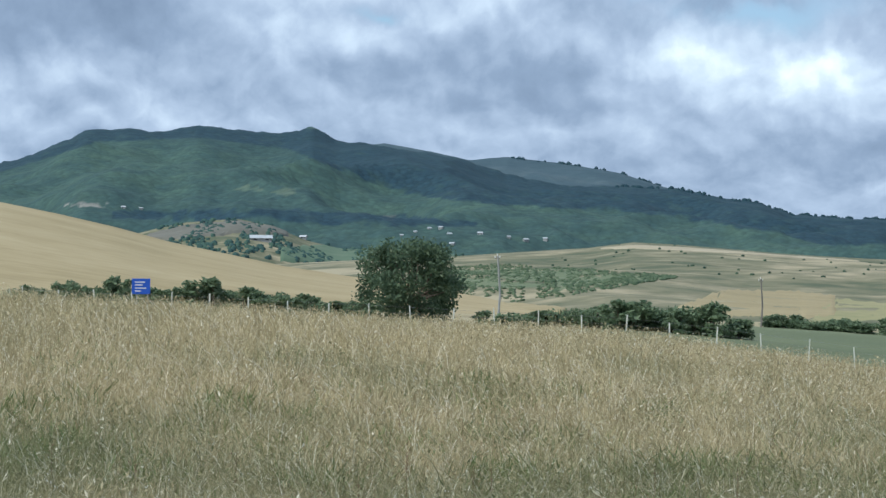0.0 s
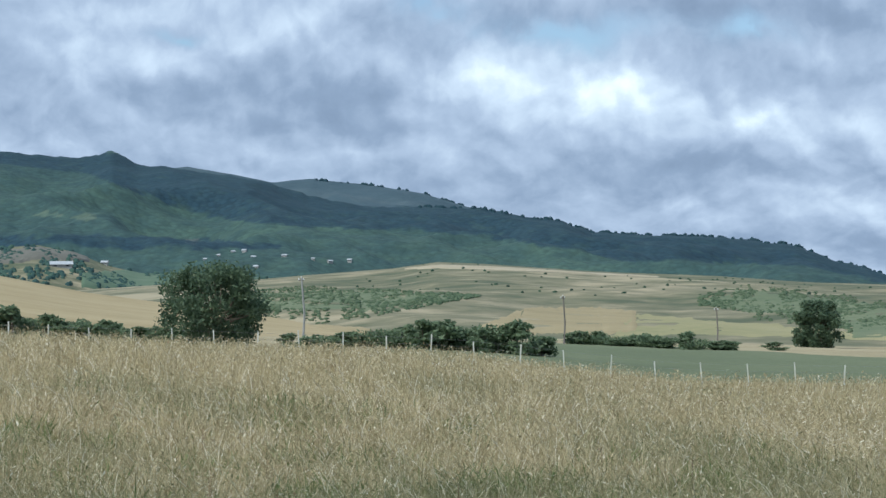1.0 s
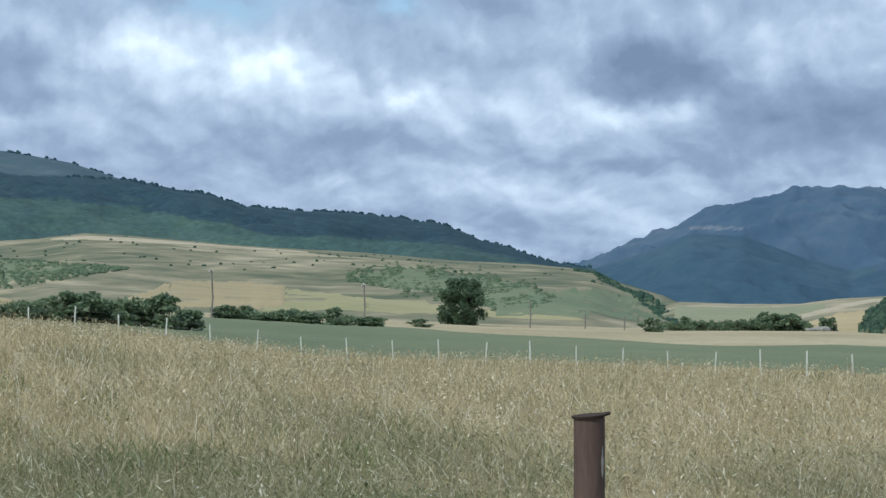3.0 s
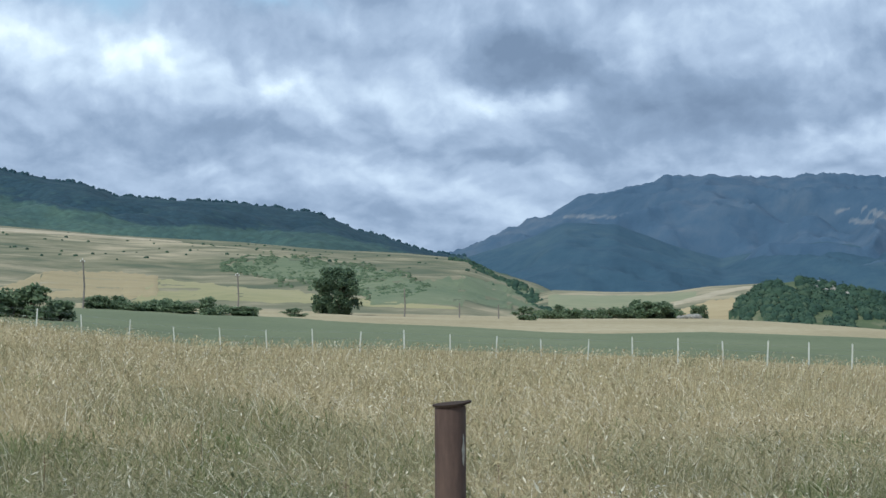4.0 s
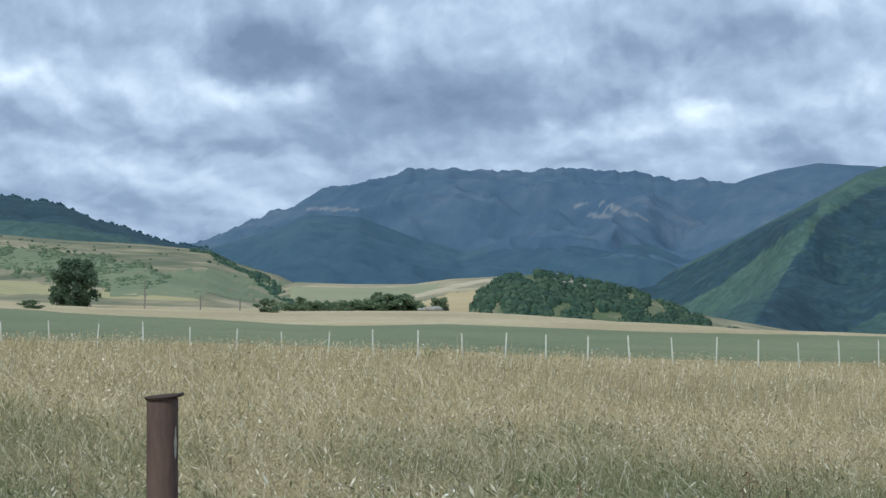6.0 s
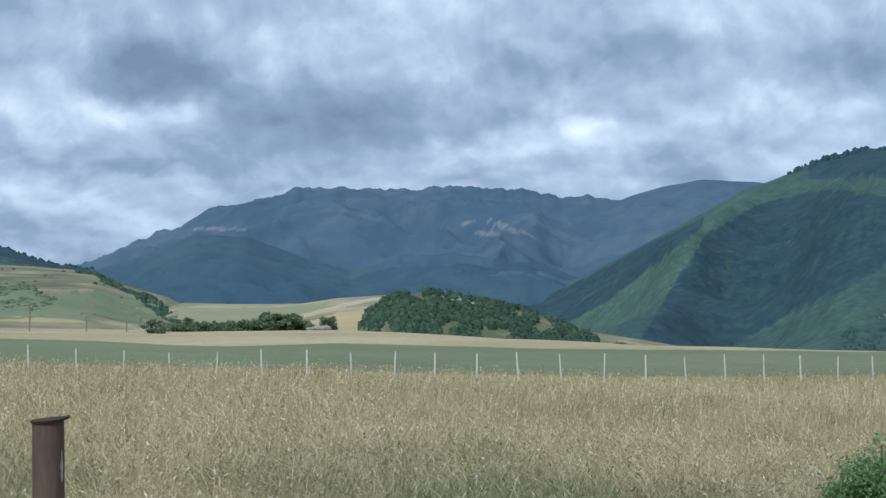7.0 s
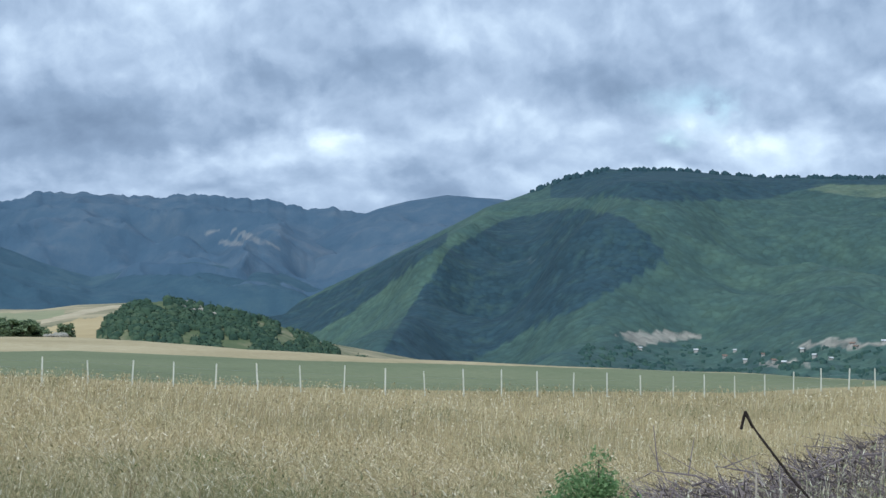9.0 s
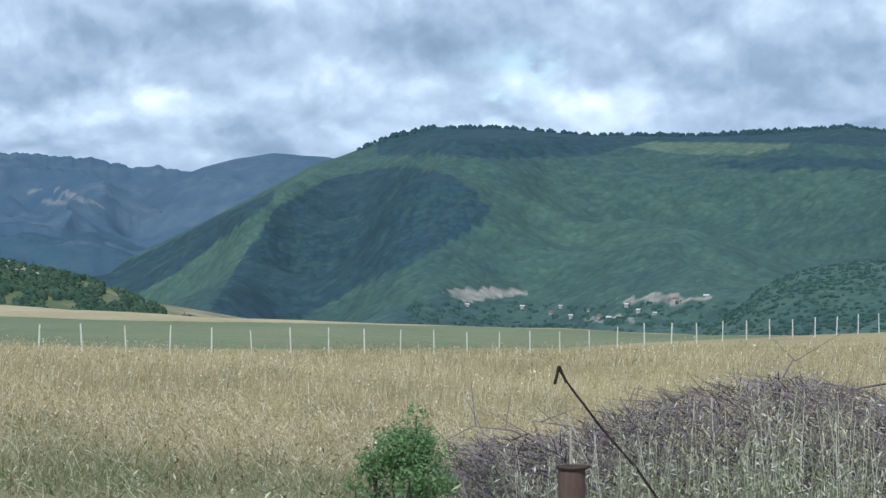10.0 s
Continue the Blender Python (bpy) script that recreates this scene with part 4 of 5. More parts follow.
pts, sizes = wood(olive_hill, 19.6, 23.2, 0.2, 1.0, 420, 0.6, lambda a, v: abs(v - (0.92 - 0.19 * (a - 19.6))) < 0.07)
clumps("hill_hedge", pts, sizes, M_SCRUB, "ragged hedge running down the hill's end", "hedge", 0.8, lift=0.3, jitter=0.36)
pts, sizes = scrub_in(right_mountain, [(41.5, -1.65, -1.15), (44.0, -1.7, -1.0), (46.0, -1.75, -1.15), (49.0, -1.75, -1.0), (52.0, -1.7, -1.0)], 700, 2.3, 0.0)
clumps("village_trees", pts, sizes, M_SPUR, "dark green trees about the far village", "trees", 0.8, lift=0.2, jitter=0.36)
pts, sizes = wood(small_mountain, 50, 58, 0.0, 1.0, 3000, 1.35, lambda a, v: True)
clumps("spur_wood", pts, sizes, M_SPUR, "dark green wood on the mountain spur", "forest", 0.7, lift=0.1, jitter=0.3, sink=1.0)
pts, sizes = wood(foothill, -9.5, 4, 0.3, 1.0, 2800, 1.25, lambda a, v: patchy(a, v, 1.2, 5.0, 9.0) > 0.0)
clumps("foothill_scrub", pts, sizes, M_LEAFY, "dark scrub and trees about the foothill fields", "scrub", lift=0.3, jitter=0.36)

# ---- village ----
M_WALL = blotched("limewash", [(0.3, (0.28, 0.28, 0.27)), (0.6, (0.36, 0.36, 0.35)), (0.8, (0.42, 0.42, 0.40))], 0.3, 2.0)
M_ROOF = blotched("tin_roof", [(0.3, (0.36, 0.38, 0.40)), (0.6, (0.48, 0.50, 0.52)), (0.8, (0.58, 0.59, 0.60))], 0.5, 3.0, rough=0.5)
M_TILE = blotched("old_tiles", [(0.3, (0.15, 0.11, 0.09)), (0.6, (0.20, 0.15, 0.125)), (0.8, (0.26, 0.21, 0.18))], 0.5, 3.0)


def gable_house(p, turn, w, d, h, roof_mat, label):
    house = empty("house", pose(p.x, p.y, p.z, rz=turn))
    bm = bmesh.new()
    ring = [(-w / 2, -d / 2), (w / 2, -d / 2), (w / 2, d / 2), (-w / 2, d / 2)]
    lo = [bm.verts.new((x, y, -2.5)) for x, y in ring]
    hi = [bm.verts.new((x, y, h)) for x, y in ring]
    top = [bm.verts.new((-w / 2, 0, h + d * 0.3)), bm.verts.new((w / 2, 0, h + d * 0.3))]
    for i in range(4):
        k = (i + 1) % 4
        if i in (0, 2):
            bm.faces.new((lo[i], lo[k], hi[k], hi[i]))
    bm.faces.new((lo[1], lo[2], hi[2], top[1], hi[1]))
    bm.faces.new((lo[3], lo[0], hi[0], top[0], hi[3]))
    part("wall", bm, M_WALL, house)
    bm = bmesh.new()
    for sgn in (-1, 1):
        e, t = 0.5, 0.18
        q = [(-w / 2 - e, sgn * (d / 2 + e), h - 0.15), (w / 2 + e, sgn * (d / 2 + e), h - 0.15), (w / 2 + e, 0, h + d * 0.3 + 0.2), (-w / 2 - e, 0, h + d * 0.3 + 0.2)]
        a = [bm.verts.new(c) for c in q]
        b = [bm.verts.new((c[0], c[1], c[2] + t)) for c in q]
        bm.faces.new(a[::-1])
        bm.faces.new(b)
        for i in range(4):
            bm.faces.new((a[i], a[(i + 1) % 4], b[(i + 1) % 4], b[i]))
    part("roof", bm, roof_mat, house)
    for k in (-0.28, 0.28):
        bm = bmesh.new()
        bmesh.ops.create_cube(bm, size=1.0, matrix=Matrix.Translation((w * k, -d / 2 - 0.02, h * 0.55)) @ Matrix.Diagonal((w * 0.16, 0.1, h * 0.4, 1)))
        part("window", bm, M_DARK, house)
    return tagged(house, label, "house", "village houses")


M_DARK, _t, _b = material("dark_pane", 0.2, 0.5)
_b.inputs["Base Color"].default_value = (0.03, 0.035, 0.04, 1)
rnd = random.Random(8)
for ridge, a, e, w in ((left_mountain, -0.81, 2.11, 9), (left_mountain, -0.4, 2.2, 11), (left_mountain, -0.07, 2.22, 13), (left_mountain, 0.18, 2.04, 12),
                       (left_mountain, 0.26, 1.75, 14), (left_mountain, 1.08, 2.06, 14), (left_mountain, 2.39, 1.88, 14), (left_mountain, 2.96, 1.92, 12),
                       (left_mountain, 1.9, 1.98, 9), (left_mountain, -1.2, 2.0, 9), (left_mountain, -9.2, 2.72, 12), (left_mountain, -8.7, 2.70, 10),
                       (foothill, -4.05, 1.95, 8)):
    p = ridge.at(a, e)[0]
    w *= 0.42
    gable_house(p, rnd.uniform(-30, 30) - a, w, w * 0.7, w * 0.36, M_ROOF, "small whitewashed village house with a pale tin roof")
for a, e, w in ((43.2, -1.08, 7), (44.8, -1.12, 8), (45.62, -1.28, 8), (46.2, -1.38, 7), (47.0, -1.38, 8), (47.3, -1.44, 9), (47.8, -1.05, 7), (48.15, -1.22, 8), (49.2, -0.88, 9), (49.3, -0.95, 7),
                (50.08, -0.80, 9), (45.9, -1.1, 6), (46.7, -1.2, 6), (48.6, -1.3, 7)):
    p = right_mountain.at(a, e)[0]
    w *= 0.48
    gable_house(p + Vector((0, 0, 1.0)), rnd.uniform(-40, 40) - a, w, w * 0.7, w * 0.36, rnd.choice((M_ROOF, M_ROOF, M_TILE)), "small pale village house among trees")
p = foothill.at(-5.27, 1.82)[0]
barn = gable_house(p, 8, 11.0, 4.5, 1.6, M_ROOF, "long low white barn with a tin roof")
barn.name = "barn"
tagged(barn, category="barn", group="farm buildings")

# ---- trees and hedge ----
M_BARK = blotched("bark", [(0.3, (0.07, 0.055, 0.042)), (0.5, (0.13, 0.105, 0.08)), (0.7, (0.20, 0.17, 0.13))], 2.0, 18.0, relief=0.02, stretch=(1, 1, 0.3))
M_LEAF = island("tree_leaves", [(0.05, (0.065, 0.105, 0.065)), (0.4, (0.095, 0.145, 0.085)), (0.7, (0.125, 0.18, 0.10)), (1.0, (0.19, 0.23, 0.14))], 0.6, 0.25, thin=0.4, patch=0.4)
M_BUSH = island("bush_leaves", [(0.05, (0.105, 0.155, 0.09)), (0.4, (0.145, 0.205, 0.115)), (0.7, (0.19, 0.25, 0.14)), (1.0, (0.27, 0.31, 0.19))], 0.6, 0.25, thin=0.4, patch=0.4)


def limb(bm, p, q, r0, r1, sides=6):
    p, q = Vector(p), Vector(q)
    axis = (q - p).normalized()
    u = axis.orthogonal().normalized()
    w = axis.cross(u)
    rings = []
    for c, r in ((p, r0), ((p + q) / 2 + u * (q - p).length * 0.05, (r0 + r1) / 2), (q, r1)):
        rings.append([bm.verts.new(c + (u * math.cos(6.2832 * i / sides) + w * math.sin(6.2832 * i / sides)) * r) for i in range(sides)])
    for a, b in zip(rings, rings[1:]):
        for i in range(sides):
            bm.faces.new((a[i], a[(i + 1) % sides], b[(i + 1) % sides], b[i]))
    bm.faces.new(rings[0][::-1])
    bm.faces.new(rings[-1])


def leaf_mesh(name, centres, radii, per, size, mat, parent, rng):
    """A crown: leaf sprays about the twig ends, thick at the outside of each."""
    c = np.repeat(np.asarray(centres), per, 0)
    r = np.repeat(np.asarray(radii), per)
    n = len(c)
    d = rng.normal(0, 1, (n, 3))
    d /= np.linalg.norm(d, axis=1)[:, None]
    p = c + d * (r * rng.uniform(0.35, 1.05, n))[:, None] * np.array([1, 1, 0.8])
    a = rng.normal(0, 1, (n, 3)) + d * 0.4
    a /= np.linalg.norm(a, axis=1)[:, None]
    b = np.cross(a, rng.normal(0, 1, (n, 3)))
    b /= np.linalg.norm(b, axis=1)[:, None]
    s = size * rng.uniform(0.6, 1.4, n)[:, None]
    v = np.stack([p - a * s, p + b * s * 0.45, p + a * s, p - b * s * 0.45], 1).reshape(-1, 3)
    f = np.arange(n * 4).reshape(-1, 4)
    me = bpy.data.meshes.new(name)
    me.from_pydata(v.tolist(), [], f.tolist())
    me.materials.append(mat)
    ob = new(name, me)
    ob.parent = parent
    return ob


for name_, at_, size_, label_ in SPRAYS:
    tops_ = [(p.x, p.y, p.z + 0.45 * q) for p, q in zip(at_, size_)]
    tagged(leaf_mesh(name_, tops_, [1.2 * q for q in size_], 18, 0.13, M_SCRUB, None, RNG), label_, "scrub", kind="stuff")


def tree(base, width, height, seed, label, lobes=34, per=150, leaf=0.13, low=0.25):
    """A broad tree: tapered trunk, forked limbs and a crown of leaf sprays."""
    rng = np.random.default_rng(seed)
    t = empty("tree", Matrix.Translation(base))
    bm = bmesh.new()
    fork = Vector((0.05 * width, 0, height * 0.30))
    limb(bm, (0, 0, -0.3), fork, 0.045 * height, 0.032 * height, 9)
    part("trunk", bm, M_BARK, t)
    centres, radii = [], []
    for i in range(lobes):
        turn, up = rng.uniform(0, 6.283), rng.uniform(low, 0.93)
        reach = width * 0.5 * math.sqrt(max(0.05, 1 - ((up - 0.48) / 0.52) ** 2)) * rng.uniform(0.45, 0.86)
        centres.append((math.cos(turn) * reach, math.sin(turn) * reach, up * height))
        radii.append(width * rng.uniform(0.085, 0.16))
    for i in range(0, lobes, 3):
        bm = bmesh.new()
        limb(bm, fork * rng.uniform(0.6, 1.0), Vector(centres[i]) * 0.92, 0.018 * height, 0.005 * height, 5)
        part("limb", bm, M_BARK, t)
    leaf_mesh("crown", centres, radii, per, leaf, M_LEAF, t, rng)
    return tagged(t, label, "tree")


def on_ground(az_, r):
    return polar(az_, r, ground_z(az_, r))


tree(on_ground(-1.1, 112), 7.1, 4.55, 11, "broad old walnut-like tree with a dense dark crown beside the hedge", 75, 190, 0.12, 0.06)
tree(on_ground(16.3, 168) + Vector((0, 0, -0.2)), 4.5, 4.1, 23, "dark round field tree alone on the stubble edge", 72, 150, 0.13, 0.03)


def bush(seed, label, tall=1.0, per=90):
    """A bush about two metres wide and high: stems and leaf sprays."""
    rng = np.random.default_rng(seed)
    b = empty("bush", Matrix.Identity(4))
    centres, radii = [], []
    for i in range(24):
        turn, reach, up = rng.uniform(0, 6.283), rng.uniform(0.1, 0.85), rng.uniform(0.06, 0.85)
        reach *= math.sqrt(max(0.1, 1 - (up - 0.3) ** 2 * 1.7))
        centres.append((math.cos(turn) * reach, math.sin(turn) * reach, up * 2 * tall * (0.75 + 0.25 * rng.uniform())))
        radii.append(rng.uniform(0.22, 0.40))
    bm = bmesh.new()
    for c in centres[::2]:
        limb(bm, (c[0] * 0.15, c[1] * 0.15, -0.2), c, 0.035, 0.012, 5)
    part("stems", bm, M_BARK, b)
    leaf_mesh("foliage", centres, radii, per, 0.115, M_BUSH, b, rng)
    return tagged(b, label, "bush", "hedgerow bushes")


KINDS = [bush(31, "dense dark green hedgerow bush behind the fence"), bush(32, "rounded green hedgerow bush behind the fence", 0.9), bush(33, "loose green thorn bush in the hedgerow", 1.1, 70)]
used = [False] * 3
rnd = random.Random(12)


def put_bush(az_, r, top, width):
    """A bush at that heading, its top seen at that height in degrees."""
    base = on_ground(az_, r)
    h = max(0.5, EYE + r * math.tan(radians(top)) - base.z)
    k = rnd.randrange(3)
    m = Matrix.LocRotScale(base, Euler((0, 0, rnd.uniform(0, 6.28))), (width * 0.60, width * 0.60, h / 2))
    if not used[k]:
        used[k] = True
        KINDS[k].matrix_basis = m
        return
    copy = copy_thing(KINDS[k], pose(0, 0, 0))
    copy.matrix_basis = m


for az_, top, w in ((-12.0, 0.55, 1.8), (-10.74, 0.86, 2.0), (-10.1, 0.6, 1.8), (-9.47, 0.83, 2.3), (-8.4, 0.5, 2.2), (-7.9, 0.58, 1.8), (-7.4, 0.6, 1.8), (-6.82, 0.83, 3.0), (-6.2, 0.6, 2.0), (-5.77, 0.56, 2.4),
                    (-5.2, 0.4, 2.0), (-4.79, 0.55, 2.3), (-4.14, 0.36, 2.4), (-3.6, 0.2, 2.0), (-3.08, 0.27, 2.4), (-2.35, 0.12, 2.4), (1.2, -0.1, 1.6)):
    put_bush(az_, 110 + rnd.uniform(-1.5, 2.5), top, w)
for az_, top, w in ((2.89, 0.02, 2.3), (3.5, -0.1, 2.0), (4.19, 0.14, 2.3), (5.17, 0.46, 2.9), (5.75, 0.05, 2.0), (6.14, 0.10, 2.2), (6.6, 0.15, 2.2), (7.03, 0.26, 2.5), (7.75, 0.22, 2.6), (8.4, -0.15, 1.8)):
    put_bush(az_, 113 + rnd.uniform(-1, 2), top, w)
put_bush(1.99, 93.5, -0.04, 2.2)
for az_, top, w in ((9.44, -0.06, 1.9), (10.0, -0.17, 2.1), (10.5, -0.35, 1.7), (10.94, -0.33, 1.9), (11.41, -0.17, 2.2), (11.9, -0.32, 2.0), (12.69, -0.20, 2.1), (13.7, -0.42, 2.4), (15.13, -0.55, 1.9)):
    put_bush(az_, 150 + rnd.uniform(-2, 3), top, w)
put_bush(21.77, 166, -0.50, 1.9)
for az_, top, w in ((22.7, -0.46, 1.6), (23.2, -0.50, 1.5), (23.7, -0.55, 1.6), (24.2, -0.60, 1.4), (24.7, -0.48, 2.2), (25.0, -0.32, 2.6), (25.4, -0.25, 3.0), (25.8, -0.40, 2.5), (26.1, -0.62, 1.8), (26.8, -0.38, 1.6)):
    put_bush(az_, 176 + rnd.uniform(-2, 3), top, w)



def low_growth(name, stations, r, count, label):
    """Brambles and low shoots that fill a hedge between its bushes. stations: heading, top in degrees."""
    rng = np.random.default_rng(66)
    holder = empty(name, Matrix.Identity(4))
    centres, radii = [], []
    for i in range(count):
        a = rng.uniform(stations[0][0], stations[-1][0])
        rr = r + rng.uniform(-1.0, 1.5)
        g = ground_z(a, rr)
        top = EYE + rr * math.tan(radians(table(a, stations))) - g
        centres.append(tuple(polar(a, rr, g + max(0.15, top * rng.uniform(0.15, 0.8)))))
        radii.append(rng.uniform(0.28, 0.5))
    leaf_mesh("foliage", centres, radii, 40, 0.115, M_BUSH, holder, rng)
    bm = bmesh.new()
    for c in centres[::3]:
        limb(bm, (c[0], c[1], ground_xy(c[0], c[1]) - 0.1), c, 0.02, 0.008, 4)
    tagged(part("shoots", bm, M_BARK, holder), kind="stuff")
    tagged(holder, label, "hedge")


low_growth("bramble_hedge", [(-12.5, 0.35), (-9.0, 0.5), (-6.5, 0.45), (-4.0, 0.2), (-2.0, -0.05)], 110, 260, "tangled green bramble hedge behind the wire fence")
low_growth("bramble_hedge", [(2.6, -0.15), (5.0, 0.1), (7.8, 0.05), (8.8, -0.3)], 113.5, 80, "green bramble hedge below the hill fields")
low_growth("bramble_hedge", [(9.2, -0.38), (11.5, -0.36), (13.0, -0.48), (14.0, -0.58)], 151, 120, "low bramble hedge along the stubble edge")
low_growth("bramble_hedge", [(22.0, -0.68), (23.5, -0.62), (24.6, -0.55), (25.5, -0.42), (26.3, -0.74)], 176, 150, "green thicket at the foot of the grass rise")

M_STONE = blotched("pale_stone", [(0.3, (0.17, 0.165, 0.145)), (0.5, (0.25, 0.24, 0.21)), (0.7, (0.33, 0.32, 0.29))], 1.5, 9.0, relief=0.02)


def rock(p, size, seed):
    bm = bmesh.new()
    bmesh.ops.create_icosphere(bm, subdivisions=2, radius=size)
    for v in bm.verts:
        v.co *= 1 + 0.35 * noise.noise(v.co * (1.7 / size) + Vector((seed, 0, 0)))
        v.co.z *= 0.65
    ob = part("rock", bm, M_STONE, None)
    ob.matrix_basis = Matrix.Translation(p)
    tagged(ob, "pale weathered limestone rock lying in the scrub", "rock", "rocks on the slopes")


rnd = random.Random(21)
for i in range(16):
    a = rnd.uniform(33.2, 35.2)
    rock(knoll.place(a, rnd.uniform(0.3, 0.9)) + Vector((0, 0, 0.1)), rnd.uniform(0.18, 0.45), i)
for i in range(10):
    rock(knoll.place(rnd.uniform(29.9, 31.0), rnd.uniform(0.82, 0.98)) + Vector((0, 0, 0.25)), rnd.uniform(0.25, 0.5), i + 20)
for i in range(9):
    rock(on_ground(rnd.uniform(26.0, 26.7), 173 + rnd.uniform(-1, 1)) + Vector((0, 0, 0.1)), rnd.uniform(0.25, 0.5), i + 40)

# ---- poles and sign ----
M_POLE = blotched("grey_timber", [(0.3, (0.12, 0.105, 0.09)), (0.5, (0.21, 0.19, 0.165)), (0.7, (0.30, 0.275, 0.24))], 1.0, 14.0, relief=0.01, stretch=(1, 1, 0.2))
M_CERAMIC, _t, _b = material("white_ceramic", 0.25, 0.5)
_b.inputs["Base Color"].default_value = (0.7, 0.7, 0.68, 1)


def utility_pole(az_, r, top, light=False, arms=True):
    base = on_ground(az_, r)
    h = EYE + r * math.tan(radians(top)) - base.z
    pole = empty("utility_pole", Matrix.Translation(base))
    bm = bmesh.new()
    limb(bm, (0, 0, -0.5), (0.02, 0, h), 0.075, 0.055, 8)
    part("pole_shaft", bm, M_PALE_POLE if light else M_POLE, pole)
    if not arms:
        tagged(pole, "short thin dark timber pole at the stubble edge", "utility pole", "poles along the hill")
        return
    bm = bmesh.new()
    bar(bm, (-0.17, 0, h - 0.16), (0.17, 0, h - 0.16), 0.05, 0.05)
    part("crossarm", bm, M_POLE, pole)
    for x in (-0.14, 0.0, 0.14):
        bm = bmesh.new()
        bmesh.ops.create_cone(bm, cap_ends=True, segments=8, radius1=0.035, radius2=0.022, depth=0.12, matrix=Matrix.Translation((x, 0, h - 0.08 + (0.12 if x == 0 else 0))))
        part("insulator", bm, M_CERAMIC, pole)
    tagged(pole, "weathered grey concrete utility pole with a short crossarm" if light else "thin dark timber utility pole with a short crossarm", "utility pole", "poles along the hill")


M_PALE_POLE = blotched("old_concrete", [(0.3, (0.27, 0.27, 0.25)), (0.6, (0.38, 0.38, 0.36))], 1.0, 12.0, relief=0.01)
utility_pole(1.5, 116, 1.46, True)
utility_pole(9.07, 148, 0.83)
utility_pole(13.46, 158, 0.42)
utility_pole(18.27, 168, -0.01, arms=False)
utility_pole(19.86, 168, -0.43, arms=False)
utility_pole(20.99, 169, -0.49, arms=False)

M_SIGN = blotched("blue_enamel", [(0.3, (0.020, 0.085, 0.46)), (0.6, (0.028, 0.11, 0.56))], 2.0, 20.0, rough=0.45, spec=0.4)
M_WHITE = blotched("white_enamel", [(0.3, (0.70, 0.71, 0.72)), (0.6, (0.80, 0.80, 0.80))], 2.0, 20.0, rough=0.5)
M_STEEL = blotched("grey_steel", [(0.3, (0.34, 0.35, 0.35)), (0.6, (0.48, 0.49, 0.49))], 3.0, 20.0, rough=0.5)


def box(bm, size, m):
    bmesh.ops.create_cube(bm, size=1.0, matrix=m @ Matrix.Diagonal((*size, 1)))


def road_sign():
    b = on_ground(-8.76, 103)
    z = EYE + 103 * math.tan(radians(0.27)) - b.z
    s = empty("road_sign", pose(b.x, b.y, b.z, rz=8.76 + 6))
    bm = bmesh.new()
    box(bm, (0.94, 0.03, 0.80), Matrix.Translation((0, 0, z + 0.40)))
    bmesh.ops.bevel(bm, geom=bm.edges[:], offset=0.008, segments=1, affect="EDGES")
    plate = part("plate", bm, M_SIGN, s)
    for x in (-0.26, 0.30):
        bm = bmesh.new()
        limb(bm, (x, 0.04, -0.3), (x, 0.04, z + 0.7), 0.03, 0.03, 8)
        part("leg", bm, M_STEEL, s)
    for x, dz, w in ((-0.06, 0.62, 0.52), (-0.12, 0.47, 0.40), (-0.02, 0.31, 0.58), (-0.16, 0.16, 0.30)):
        bm = bmesh.new()
        box(bm, (w, 0.006, 0.055), Matrix.Translation((x, -0.021, z + dz)))
        part("text_bar", bm, M_WHITE, plate)
    tagged(s, "blue enamel road sign with white text lines on two legs", "sign")


road_sign()

# ---- roadside: rusty pipe posts, green bush, brush pile ----


def rust_material():
    m, t, b = material("rusty_pipe", 0.75, 0.3)
    v = vmath(t, "MULTIPLY", coords(t), (1, 1, 0.25))
    big = noise_tex(t, v, 9.0, 6.0, 0.6).outputs["Fac"]
    small = noise_tex(t, v, 70.0, 5.0, 0.65).outputs["Fac"]
    fac = maths(t, "MULTIPLY_ADD", small, 0.4, maths(t, "MULTIPLY", big, 0.6))
    t.links.new(ramp(t, fac, [(0.3, (0.060, 0.036, 0.028)), (0.48, (0.092, 0.060, 0.048)), (0.62, (0.125, 0.082, 0.062)), (0.75, (0.20, 0.12, 0.075))]), b.inputs["Base Color"])
    bump(t, b, small, 0.5, 0.002)
    return m


M_RUST = rust_material()
M_RUST_DARK = blotched("dark_rust", [(0.3, (0.030, 0.022, 0.018)), (0.6, (0.060, 0.042, 0.032))], 12.0, 80.0, relief=0.002)
M_FLAKE = blotched("pale_flaked_paint", [(0.3, (0.34, 0.30, 0.24)), (0.6, (0.50, 0.46, 0.38))], 20.0, 90.0)


